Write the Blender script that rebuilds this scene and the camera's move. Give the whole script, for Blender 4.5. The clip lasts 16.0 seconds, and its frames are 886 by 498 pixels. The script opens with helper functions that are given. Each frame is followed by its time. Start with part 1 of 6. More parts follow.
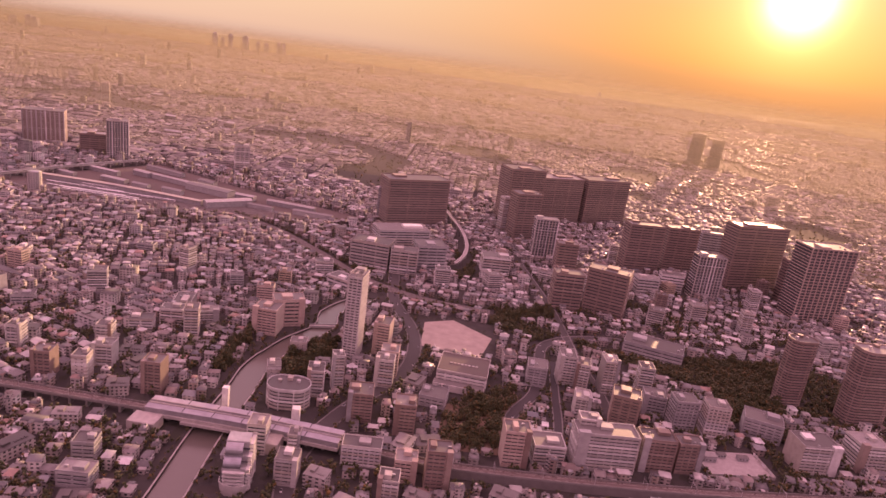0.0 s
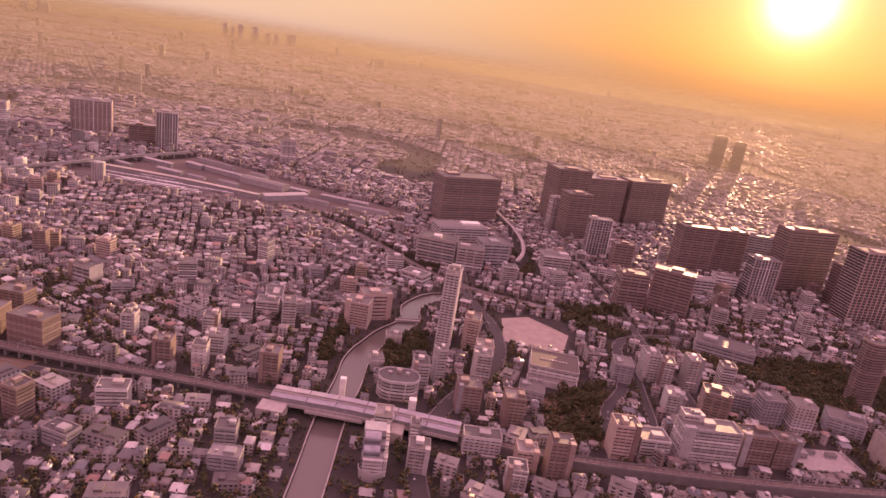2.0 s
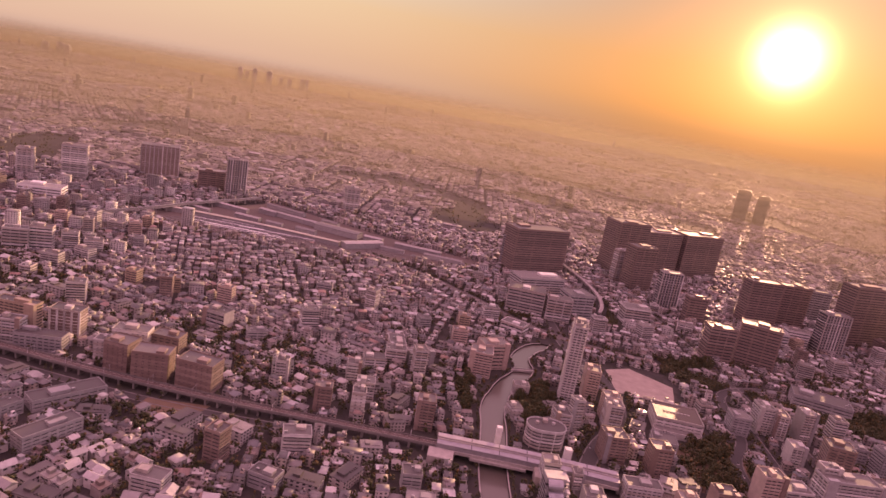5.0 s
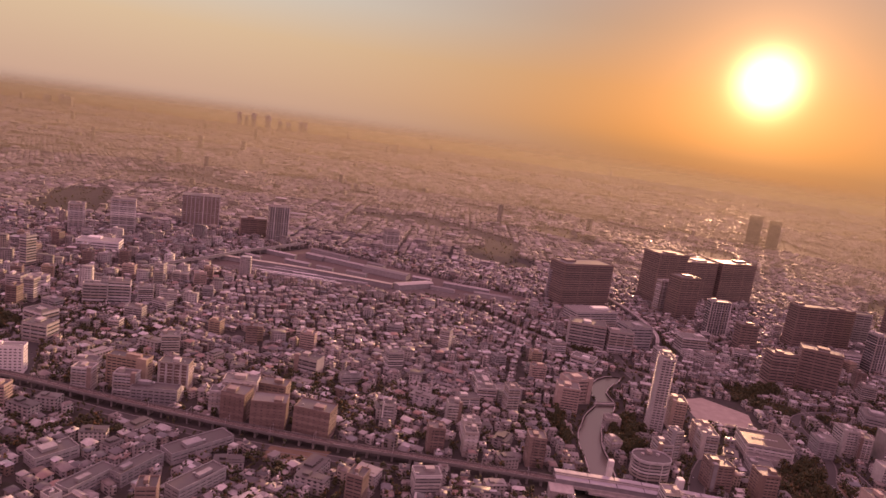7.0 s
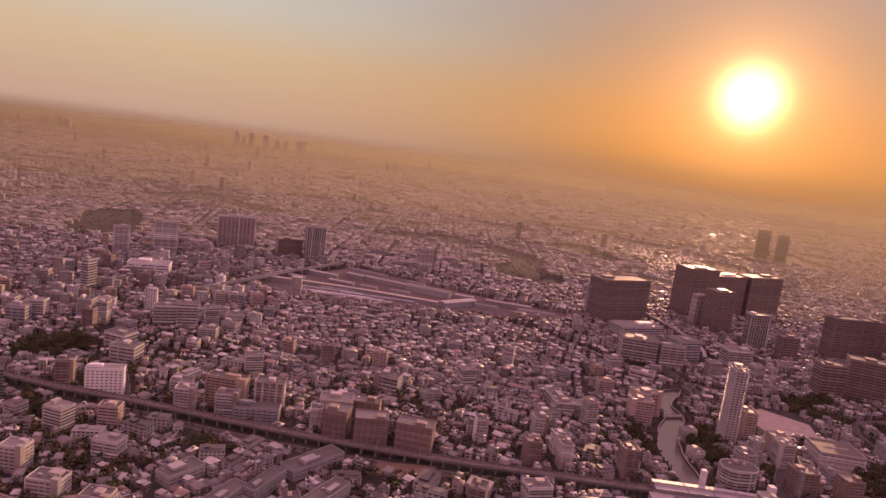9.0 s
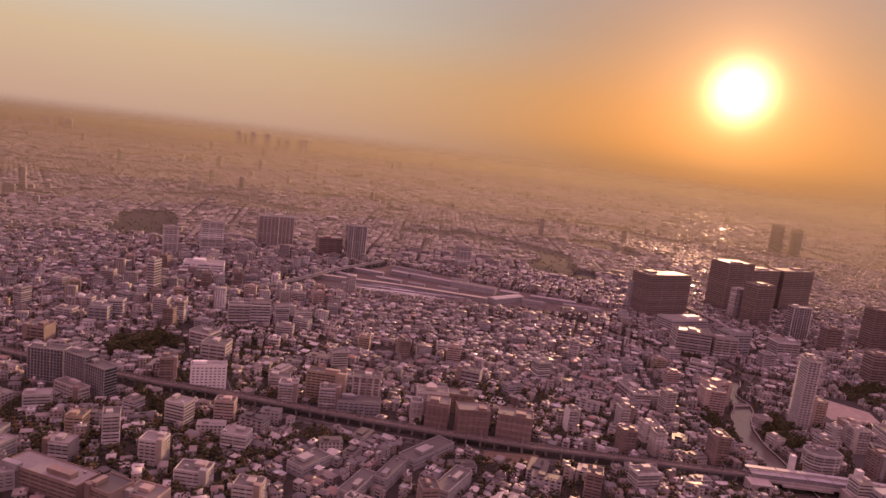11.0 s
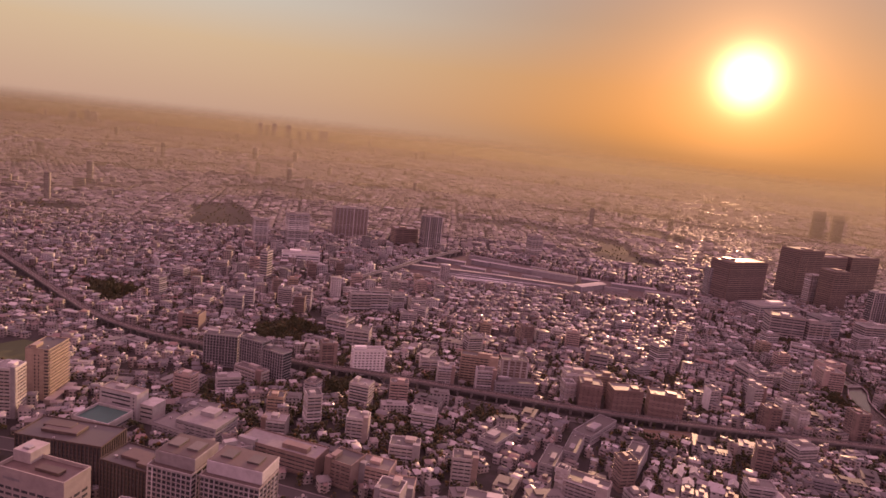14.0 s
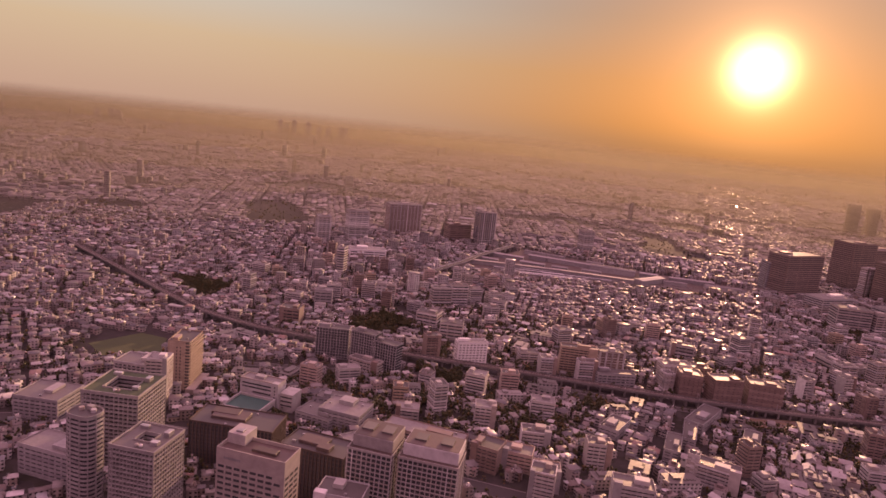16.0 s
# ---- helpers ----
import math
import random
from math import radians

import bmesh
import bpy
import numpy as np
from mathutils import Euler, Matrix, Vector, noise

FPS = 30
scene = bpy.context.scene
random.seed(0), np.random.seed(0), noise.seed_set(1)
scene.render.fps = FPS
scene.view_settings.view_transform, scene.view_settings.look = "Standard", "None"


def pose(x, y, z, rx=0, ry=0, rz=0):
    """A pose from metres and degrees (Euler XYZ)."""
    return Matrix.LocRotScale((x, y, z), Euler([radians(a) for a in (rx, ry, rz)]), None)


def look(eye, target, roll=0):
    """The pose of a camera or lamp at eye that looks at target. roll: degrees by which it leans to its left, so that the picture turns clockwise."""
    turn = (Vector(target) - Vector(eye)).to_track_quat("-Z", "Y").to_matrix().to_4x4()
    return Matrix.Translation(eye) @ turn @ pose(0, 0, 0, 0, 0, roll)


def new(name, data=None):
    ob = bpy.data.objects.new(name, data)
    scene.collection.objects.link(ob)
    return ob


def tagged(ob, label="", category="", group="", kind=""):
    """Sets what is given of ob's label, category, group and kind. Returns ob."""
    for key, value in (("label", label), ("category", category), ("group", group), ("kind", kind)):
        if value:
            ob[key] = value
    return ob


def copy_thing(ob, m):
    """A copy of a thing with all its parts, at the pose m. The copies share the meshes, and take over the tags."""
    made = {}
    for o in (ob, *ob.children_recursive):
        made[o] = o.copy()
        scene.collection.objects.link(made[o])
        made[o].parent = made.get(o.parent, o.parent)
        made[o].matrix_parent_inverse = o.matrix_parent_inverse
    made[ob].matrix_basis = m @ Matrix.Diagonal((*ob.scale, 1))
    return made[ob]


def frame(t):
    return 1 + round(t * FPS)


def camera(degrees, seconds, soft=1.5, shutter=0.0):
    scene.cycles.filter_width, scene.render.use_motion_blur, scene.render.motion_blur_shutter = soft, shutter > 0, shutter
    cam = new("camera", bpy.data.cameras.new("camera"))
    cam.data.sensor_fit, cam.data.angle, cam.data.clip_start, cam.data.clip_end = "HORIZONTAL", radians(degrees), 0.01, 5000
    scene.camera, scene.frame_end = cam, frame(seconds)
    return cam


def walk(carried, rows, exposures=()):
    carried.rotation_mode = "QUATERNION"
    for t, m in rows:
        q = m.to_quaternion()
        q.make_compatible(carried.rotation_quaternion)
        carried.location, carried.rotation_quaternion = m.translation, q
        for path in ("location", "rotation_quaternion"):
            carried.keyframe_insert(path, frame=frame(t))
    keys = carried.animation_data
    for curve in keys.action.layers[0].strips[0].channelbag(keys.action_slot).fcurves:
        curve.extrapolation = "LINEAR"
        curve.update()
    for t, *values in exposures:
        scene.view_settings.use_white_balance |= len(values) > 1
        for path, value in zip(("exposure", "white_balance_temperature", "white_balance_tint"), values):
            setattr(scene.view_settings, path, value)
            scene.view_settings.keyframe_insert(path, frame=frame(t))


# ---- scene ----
cam = camera(67.5, 16.0, soft=1.6)
METRES, EYE, TILT, LEAN, TURN = 540.0, 200.0, -17.1, -7.4, 0.0
ROWS = [
    (0.0, 0.0, 0.0, 0.0, 0.0, 0.0, -0.0),
    (0.5, -0.0272, -0.0053, 0.0005, -0.03, 0.18, -0.14),
    (1.0, -0.0588, -0.0121, 0.0013, -0.06, 0.04, -0.47),
    (1.5, -0.0855, -0.0174, 0.0022, -0.14, -0.19, -0.79),
    (2.0, -0.1173, -0.0242, 0.0032, -0.33, -0.45, -1.14),
    (2.5, -0.1441, -0.0301, 0.0043, -0.48, -0.59, -1.39),
    (3.0, -0.176, -0.0374, 0.0057, -0.65, -0.4, -1.73),
    (3.5, -0.2031, -0.0433, 0.007, -0.84, 0.08, -2.18),
    (4.0, -0.2351, -0.0509, 0.0086, -0.98, 1.0, -2.46),
    (4.5, -0.2622, -0.0576, 0.0101, -0.99, 2.12, -2.52),
    (7.0, -0.4152, -0.0952, 0.0169, -1.51, 6.22, 0.01),
    (7.5, -0.4432, -0.1017, 0.0176, -1.76, 6.54, 0.22),
    (8.0, -0.4764, -0.1091, 0.0184, -1.99, 7.37, 0.47),
    (10.5, -0.6316, -0.1374, 0.0181, -2.96, 7.66, 1.24),
    (11.0, -0.6651, -0.1435, 0.0181, -2.97, 7.38, 1.46),
    (11.5, -0.6938, -0.1479, 0.0179, -2.91, 7.12, 1.62),
    (12.0, -0.7277, -0.1541, 0.0178, -2.79, 6.93, 1.79),
    (12.5, -0.7565, -0.1593, 0.0179, -2.66, 7.1, 2.0),
    (13.0, -0.7905, -0.166, 0.0181, -2.51, 7.39, 2.15),
    (13.5, -0.8195, -0.1714, 0.018, -2.47, 7.25, 2.03),
    (14.0, -0.8533, -0.1776, 0.0182, -2.39, 6.51, 1.85),
    (14.5, -0.8819, -0.1822, 0.0184, -2.29, 6.17, 1.82),
    (15.0, -0.9159, -0.189, 0.0186, -2.09, 6.29, 1.96),
    (15.5, -0.9445, -0.1951, 0.0189, -1.82, 6.32, 2.03),
    (16.0, -0.9786, -0.2022, 0.0193, -1.53, 6.14, 2.02),
]
walk(cam, [(t, pose(0, 0, EYE, TILT, LEAN, TURN) @ pose(METRES * x, METRES * y, METRES * z, 90 + pitch, roll, yaw)) for t, x, y, z, yaw, pitch, roll in ROWS],
     exposures=[(0.0, 1.0, 7400, 80), (3.5, 1.0, 7400, 80), (4.5, 0.87, 7400, 80), (7.0, 0.45, 7400, 80), (8.0, 0.36, 7400, 80), (16.0, 0.36, 7400, 80)])

# ---- world, sun, exposure ----
SUN_AZ, SUN_EL = radians(26.4), radians(6.4)          # azimuth from +y towards +x
SUN_DIR = Vector((math.sin(SUN_AZ) * math.cos(SUN_EL), math.cos(SUN_AZ) * math.cos(SUN_EL), math.sin(SUN_EL)))


def link(tree, a, b):
    tree.links.new(a, b)


def math_node(nt, op, a, b=None, c=None, clamp=False):
    n = nt.nodes.new("ShaderNodeMath")
    n.operation, n.use_clamp = op, clamp
    for i, v in enumerate((a, b, c)):
        if v is None:
            continue
        if isinstance(v, (int, float)):
            n.inputs[i].default_value = v
        else:
            nt.links.new(v, n.inputs[i])
    return n.outputs[0]


def mix_rgb(nt, fac, a, b, blend="MIX"):
    n = nt.nodes.new("ShaderNodeMix")
    n.data_type, n.blend_type = "RGBA", blend
    for sock, v in ((n.inputs[0], fac), (n.inputs[6], a), (n.inputs[7], b)):
        if isinstance(v, (int, float)):
            sock.default_value = v
        elif isinstance(v, tuple):
            sock.default_value = (*v, 1)
        else:
            nt.links.new(v, sock)
    return n.outputs[2]


def ramp(nt, fac, stops):
    n = nt.nodes.new("ShaderNodeValToRGB")
    el = n.color_ramp.elements
    while len(el) < len(stops):
        el.new(0.5)
    for e, (p, c) in zip(el, stops):
        e.position, e.color = p, (*c, 1)
    nt.links.new(fac, n.inputs[0])
    return n.outputs[0]


def make_world():
    w = bpy.data.worlds.new("evening_sky")
    scene.world = w
    w.use_nodes = True
    nt = w.node_tree
    nt.nodes.clear()
    out = nt.nodes.new("ShaderNodeOutputWorld")
    sky = nt.nodes.new("ShaderNodeTexSky")
    sky.sky_type, sky.sun_disc = "NISHITA", False
    sky.sun_elevation, sky.sun_rotation = SUN_EL, SUN_AZ
    sky.dust_density, sky.air_density, sky.altitude = 4.0, 1.4, 200
    bg = nt.nodes.new("ShaderNodeBackground")
    bg.inputs[1].default_value = 0.006
    link(nt, sky.outputs[0], bg.inputs[0])
    tc = nt.nodes.new("ShaderNodeTexCoord")
    sep = nt.nodes.new("ShaderNodeSeparateXYZ")
    link(nt, tc.outputs["Generated"], sep.inputs[0])
    dot = nt.nodes.new("ShaderNodeVectorMath")
    dot.operation = "DOT_PRODUCT"
    link(nt, tc.outputs["Generated"], dot.inputs[0])
    dot.inputs[1].default_value = SUN_DIR
    ang = math_node(nt, "MULTIPLY", math_node(nt, "ARCCOSINE", math_node(nt, "MINIMUM", dot.outputs["Value"], 0.99999)), 180 / math.pi)
    elev = math_node(nt, "MULTIPLY", math_node(nt, "ARCSINE", sep.outputs[2]), 180 / math.pi)
    # hazy air: colour by elevation, away from the sun and towards it
    e01 = math_node(nt, "MULTIPLY_ADD", elev, 1 / 60, 10 / 60, clamp=True)      # -10..50 degrees
    away = ramp(nt, e01, [(0.0, (0.165, 0.160, 0.125)), (0.125, (0.200, 0.190, 0.140)), (0.143, (0.250, 0.245, 0.170)), (0.165, (0.345, 0.342, 0.198)),
                          (0.25, (0.370, 0.435, 0.225)), (0.31, (0.315, 0.505, 0.350)), (0.42, (0.265, 0.480, 0.415)), (0.70, (0.620, 0.455, 0.460)), (1.0, (0.720, 0.480, 0.505))])
    near = ramp(nt, e01, [(0.0, (0.180, 0.131, 0.060)), (0.125, (0.220, 0.152, 0.060)), (0.145, (0.240, 0.162, 0.050)), (0.19, (0.265, 0.176, 0.034)),
                          (0.25, (0.215, 0.158, 0.040)), (0.33, (0.130, 0.152, 0.076)), (0.42, (0.105, 0.172, 0.130)), (0.70, (0.620, 0.455, 0.460)), (1.0, (0.720, 0.480, 0.505))])
    side = math_node(nt, "POWER", 2.718, math_node(nt, "MULTIPLY", math_node(nt, "POWER", math_node(nt, "DIVIDE", ang, 27), 2.0), -1.0))
    # the sky opposite the sunset is already dusky low down
    back = ramp(nt, e01, [(0.0, (0.12, 0.10, 0.09)), (0.167, (0.17, 0.13, 0.12)), (0.35, (0.24, 0.17, 0.18)), (0.70, (0.56, 0.40, 0.415)), (1.0, (0.720, 0.480, 0.505))])
    dusk = nt.nodes.new("ShaderNodeMapRange")
    dusk.interpolation_type = "SMOOTHSTEP"
    dusk.inputs[1].default_value, dusk.inputs[2].default_value = 70, 115
    link(nt, ang, dusk.inputs[0])
    air = mix_rgb(nt, dusk.outputs[0], mix_rgb(nt, side, away, near), back)
    bg2 = nt.nodes.new("ShaderNodeBackground")
    bg2.inputs[1].default_value = 0.95
    link(nt, air, bg2.inputs[0])
    # glow round the sun
    g1 = math_node(nt, "POWER", 2.718, math_node(nt, "MULTIPLY", math_node(nt, "POWER", math_node(nt, "DIVIDE", ang, 1.8), 2.0), -1.0))
    g2 = math_node(nt, "POWER", 2.718, math_node(nt, "MULTIPLY", math_node(nt, "DIVIDE", ang, 2.9), -1.0))
    up = math_node(nt, "MULTIPLY_ADD", elev, 0.4, 0.75, clamp=True)
    bg3 = nt.nodes.new("ShaderNodeBackground")
    bg3.inputs[0].default_value = (1.0, 0.84, 0.30, 1)
    link(nt, math_node(nt, "MULTIPLY", math_node(nt, "ADD", math_node(nt, "MULTIPLY", g1, 3.4), math_node(nt, "MULTIPLY", g2, 0.75)), up), bg3.inputs[1])
    a1, a2 = nt.nodes.new("ShaderNodeAddShader"), nt.nodes.new("ShaderNodeAddShader")
    link(nt, bg.outputs[0], a1.inputs[0])
    link(nt, bg2.outputs[0], a1.inputs[1])
    link(nt, a1.outputs[0], a2.inputs[0])
    link(nt, bg3.outputs[0], a2.inputs[1])
    link(nt, a2.outputs[0], out.inputs[0])


make_world()
sun = new("sun", bpy.data.lights.new("sun", "SUN"))
sun.data.energy, sun.data.angle, sun.data.color = 4.2, radians(0.6), (1.0, 0.80, 0.36)
sun.matrix_world = look((0, 0, 0), tuple(-SUN_DIR))

# ---- materials ----
def material(name, colours, rough=0.7, scale=0.35, metal=0.0, vary="object", bump=0.15, spec=0.4, fine=3.0, stain=0.35, haze_sheen=0.06):
    """A surface whose colour changes from piece to piece, with grain, stains and relief. colours: (position, rgb) stops over the pieces."""
    m = bpy.data.materials.new(name)
    m.use_nodes = True
    nt = m.node_tree
    bsdf = nt.nodes["Principled BSDF"]
    if vary == "object":
        rnd = nt.nodes.new("ShaderNodeObjectInfo").outputs["Random"]
    else:
        rnd = nt.nodes.new("ShaderNodeNewGeometry").outputs["Random Per Island"]
    col = ramp(nt, rnd, colours)
    pos = nt.nodes.new("ShaderNodeNewGeometry").outputs["Position"]
    n1, n2 = nt.nodes.new("ShaderNodeTexNoise"), nt.nodes.new("ShaderNodeTexNoise")
    for n, s, d in ((n1, scale, 4), (n2, fine, 3)):
        link(nt, pos, n.inputs["Vector"])
        n.inputs["Scale"].default_value, n.inputs["Detail"].default_value = s, d
    f1 = math_node(nt, "MULTIPLY_ADD", n1.outputs[0], stain * 2, 1 - stain)
    f2 = math_node(nt, "MULTIPLY_ADD", n2.outputs[0], 0.3, 0.85)
    g = math_node(nt, "MULTIPLY", f1, f2)
    tone = nt.nodes.new("ShaderNodeCombineColor")
    for i in range(3):
        link(nt, g, tone.inputs[i])
    col = mix_rgb(nt, 1.0, col, tone.outputs[0], "MULTIPLY")
    link(nt, col, bsdf.inputs["Base Color"])
    link(nt, math_node(nt, "MULTIPLY_ADD", n1.outputs[0], 0.3, rough - 0.15, clamp=True), bsdf.inputs["Roughness"])
    bsdf.inputs["Metallic"].default_value = metal
    # tinted sheen put in to imitate haze brightening surfaces seen at grazing angles
    bsdf.inputs["Sheen Weight"].default_value, bsdf.inputs["Sheen Roughness"].default_value = haze_sheen, 0.45
    bsdf.inputs["Sheen Tint"].default_value = (1.0, 0.86, 0.76, 1)
    bsdf.inputs["Specular IOR Level"].default_value = spec
    if bump:
        b = nt.nodes.new("ShaderNodeBump")
        b.inputs["Strength"].default_value, b.inputs["Distance"].default_value = bump, 0.1
        link(nt, n2.outputs[0], b.inputs["Height"])
        link(nt, b.outputs[0], bsdf.inputs["Normal"])
    return m


def windowed(name, colours, storey=1.95, vary="island"):
    """Painted wall of far small houses with small dark panes set in rows."""
    m = material(name, colours, 0.75, 0.2, vary=vary)
    nt = m.node_tree
    bsdf = nt.nodes["Principled BSDF"]
    base = bsdf.inputs["Base Color"].links[0].from_socket
    geo = nt.nodes.new("ShaderNodeNewGeometry")
    sep = nt.nodes.new("ShaderNodeSeparateXYZ")
    link(nt, geo.outputs["Position"], sep.inputs[0])
    u = math_node(nt, "ADD", math_node(nt, "MULTIPLY", sep.outputs[0], 0.83), math_node(nt, "MULTIPLY", sep.outputs[1], 0.61))
    u = math_node(nt, "FRACT", math_node(nt, "ADD", math_node(nt, "DIVIDE", u, 2.1), math_node(nt, "MULTIPLY", geo.outputs["Random Per Island"], 7)))
    v = math_node(nt, "FRACT", math_node(nt, "DIVIDE", sep.outputs[2], storey))
    a = math_node(nt, "COMPARE", u, 0.5, 0.25)
    b = math_node(nt, "COMPARE", v, 0.56, 0.22)
    pane = math_node(nt, "MULTIPLY", a, b)
    link(nt, mix_rgb(nt, pane, base, (0.035, 0.04, 0.045)), bsdf.inputs["Base Color"])
    old = bsdf.inputs["Roughness"].links[0].from_socket
    link(nt, math_node(nt, "SUBTRACT", old, math_node(nt, "MULTIPLY", pane, 0.5), clamp=True), bsdf.inputs["Roughness"])
    return m


WHITES = [(0.0, (0.27, 0.26, 0.255)), (0.3, (0.52, 0.51, 0.49)), (0.55, (0.36, 0.32, 0.285)), (0.8, (0.44, 0.44, 0.45)), (1.0, (0.72, 0.71, 0.70))]
M_WHITE = material("white_rendered_wall", WHITES, 0.6)
M_BRIGHT = material("clean_white_tile_wall", [(0.0, (0.76, 0.76, 0.77)), (1.0, (0.80, 0.80, 0.80))], 0.5, 0.3, stain=0.12)
M_CROWN = material("pale_tower_tile", [(0.0, (0.46, 0.45, 0.44)), (1.0, (0.52, 0.51, 0.50))], 0.55, 0.3)
M_VIADUCT = material("soot_stained_concrete", [(0.0, (0.17, 0.16, 0.155)), (1.0, (0.23, 0.22, 0.21))], 0.8, 0.3)
M_TOWER = material("weathered_pale_grey_wall", [(0.0, (0.27, 0.265, 0.26)), (0.5, (0.33, 0.325, 0.32)), (1.0, (0.38, 0.375, 0.37))], 0.6, 0.4)
M_PINK = material("buff_tiled_wall", [(0.0, (0.40, 0.31, 0.27)), (0.5, (0.50, 0.42, 0.37)), (1.0, (0.44, 0.35, 0.31))], 0.55)
M_BROWN = material("brown_tiled_wall", [(0.0, (0.20, 0.15, 0.13)), (0.5, (0.26, 0.20, 0.175)), (1.0, (0.31, 0.25, 0.22))], 0.5)
M_UMBER = material("dark_umber_cladding", [(0.0, (0.09, 0.07, 0.062)), (1.0, (0.13, 0.10, 0.09))], 0.5, 0.4)
M_GREY = material("grey_concrete_wall", [(0.0, (0.25, 0.25, 0.26)), (1.0, (0.38, 0.38, 0.38))], 0.7)
M_GOLD = material("warm_tan_wall", [(0.0, (0.36, 0.29, 0.22)), (1.0, (0.43, 0.35, 0.27))], 0.5)
M_DARK = material("dark_bronze_cladding", [(0.0, (0.20, 0.155, 0.135)), (1.0, (0.27, 0.21, 0.18))], 0.5, metal=0.15, haze_sheen=0.3)
M_GLASS = material("dark_window_glass", [(0.0, (0.05, 0.058, 0.065)), (1.0, (0.09, 0.095, 0.10))], 0.22, bump=0, spec=0.9, stain=0.15)
M_SKYGLASS = material("pale_reflecting_glass", [(0.0, (0.25, 0.27, 0.30)), (1.0, (0.32, 0.33, 0.35))], 0.15, metal=0.7, bump=0)
M_PAVE = material("grey_paving", [(0.0, (0.15, 0.145, 0.14)), (1.0, (0.19, 0.185, 0.18))], 0.8, 0.4)
M_ROOF = material("weathered_roof_deck", [(0.0, (0.065, 0.06, 0.06)), (0.45, (0.10, 0.096, 0.092)), (0.8, (0.15, 0.143, 0.137)), (1.0, (0.26, 0.25, 0.245))], 0.55, 0.5, spec=0.6)
M_GREENROOF = material("planted_green_roof", [(0.0, (0.05, 0.09, 0.05)), (1.0, (0.07, 0.11, 0.06))], 0.85, 0.5)
M_COURT = material("teal_sports_court", [(0.0, (0.03, 0.11, 0.10)), (1.0, (0.04, 0.13, 0.11))], 0.6)
M_METAL = material("galvanised_plant", [(0.0, (0.35, 0.35, 0.36)), (1.0, (0.55, 0.55, 0.56))], 0.4, metal=0.6)
M_CONC = material("rail_concrete", [(0.0, (0.32, 0.30, 0.29)), (1.0, (0.40, 0.38, 0.36))], 0.75, 0.4)
M_STNROOF = material("lilac_grey_sheet_roof", [(0.0, (0.31, 0.30, 0.335)), (1.0, (0.37, 0.355, 0.39))], 0.4, 0.3)
M_SHED = material("weathered_shed_roof", [(0.0, (0.16, 0.155, 0.15)), (0.6, (0.24, 0.235, 0.23)), (1.0, (0.42, 0.41, 0.40))], 0.6, 0.3)
M_TRACK = material("ballast", [(0.0, (0.11, 0.09, 0.08)), (1.0, (0.15, 0.12, 0.11))], 0.9, 1.5)
M_RAIL = material("steel_rail", [(0.0, (0.35, 0.33, 0.31)), (1.0, (0.45, 0.42, 0.40))], 0.3, metal=0.9)
M_ROAD = material("asphalt", [(0.0, (0.05, 0.05, 0.052)), (1.0, (0.07, 0.068, 0.066))], 0.8, 0.6)
M_SAND = material("pale_sand", [(0.0, (0.32, 0.28, 0.24)), (1.0, (0.36, 0.31, 0.27))], 0.9, 0.15)
M_GRASS = material("playing_field_grass", [(0.0, (0.05, 0.075, 0.03)), (1.0, (0.06, 0.085, 0.035))], 0.9, 0.2)
M_EARTH = material("bare_brown_earth", [(0.0, (0.16, 0.12, 0.08)), (1.0, (0.18, 0.13, 0.09))], 0.9, 0.2)
M_LEAF = material("foliage", [(0.0, (0.030, 0.042, 0.016)), (0.6, (0.055, 0.062, 0.022)), (0.88, (0.085, 0.070, 0.026)), (1.0, (0.17, 0.10, 0.030))], 0.75, 0.6, vary="island")
M_BARK = material("bark", [(0.0, (0.07, 0.05, 0.035)), (1.0, (0.09, 0.065, 0.045))], 0.9)
M_HOUSEWALL = windowed("house_walls", [(0.0, (0.24, 0.225, 0.21)), (0.2, (0.46, 0.445, 0.43)), (0.45, (0.36, 0.30, 0.255)), (0.6, (0.66, 0.65, 0.64)), (0.8, (0.20, 0.15, 0.125)), (1.0, (0.40, 0.39, 0.39))])
M_BLOCKWALL = windowed("block_walls", WHITES, 1.95, "object")
M_HOUSEROOF = material("house_roofs", [(0.0, (0.07, 0.07, 0.075)), (0.25, (0.12, 0.12, 0.125)), (0.42, (0.20, 0.19, 0.185)), (0.55, (0.13, 0.10, 0.09)), (0.68, (0.29, 0.28, 0.275)), (0.80, (0.50, 0.49, 0.48)), (0.9, (0.10, 0.12, 0.135)), (1.0, (0.28, 0.17, 0.14))], 0.6, 0.4, vary="island", spec=0.7)
M_TINROOF = material("shiny_sheet_roofs", [(0.0, (0.30, 0.31, 0.33)), (1.0, (0.55, 0.55, 0.56))], 0.36, 0.4, metal=0.6, vary="island")
# muted far walls and roofs: contrast lost to haze is put into the colours
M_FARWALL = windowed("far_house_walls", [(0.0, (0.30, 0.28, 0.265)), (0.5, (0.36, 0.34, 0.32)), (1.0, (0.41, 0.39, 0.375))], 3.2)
M_FARROOF = material("far_house_roofs", [(0.0, (0.10, 0.095, 0.09)), (0.45, (0.18, 0.17, 0.165)), (0.85, (0.27, 0.26, 0.25)), (1.0, (0.44, 0.43, 0.42))], 0.6, 0.4, vary="island", spec=0.3, haze_sheen=0.2)
M_SEAM = material("dark_roof_joint", [(0.0, (0.06, 0.055, 0.06)), (1.0, (0.08, 0.075, 0.08))], 0.8)
M_TRAIN = material("pale_train_body", [(0.0, (0.55, 0.55, 0.56)), (1.0, (0.68, 0.68, 0.68))], 0.35)
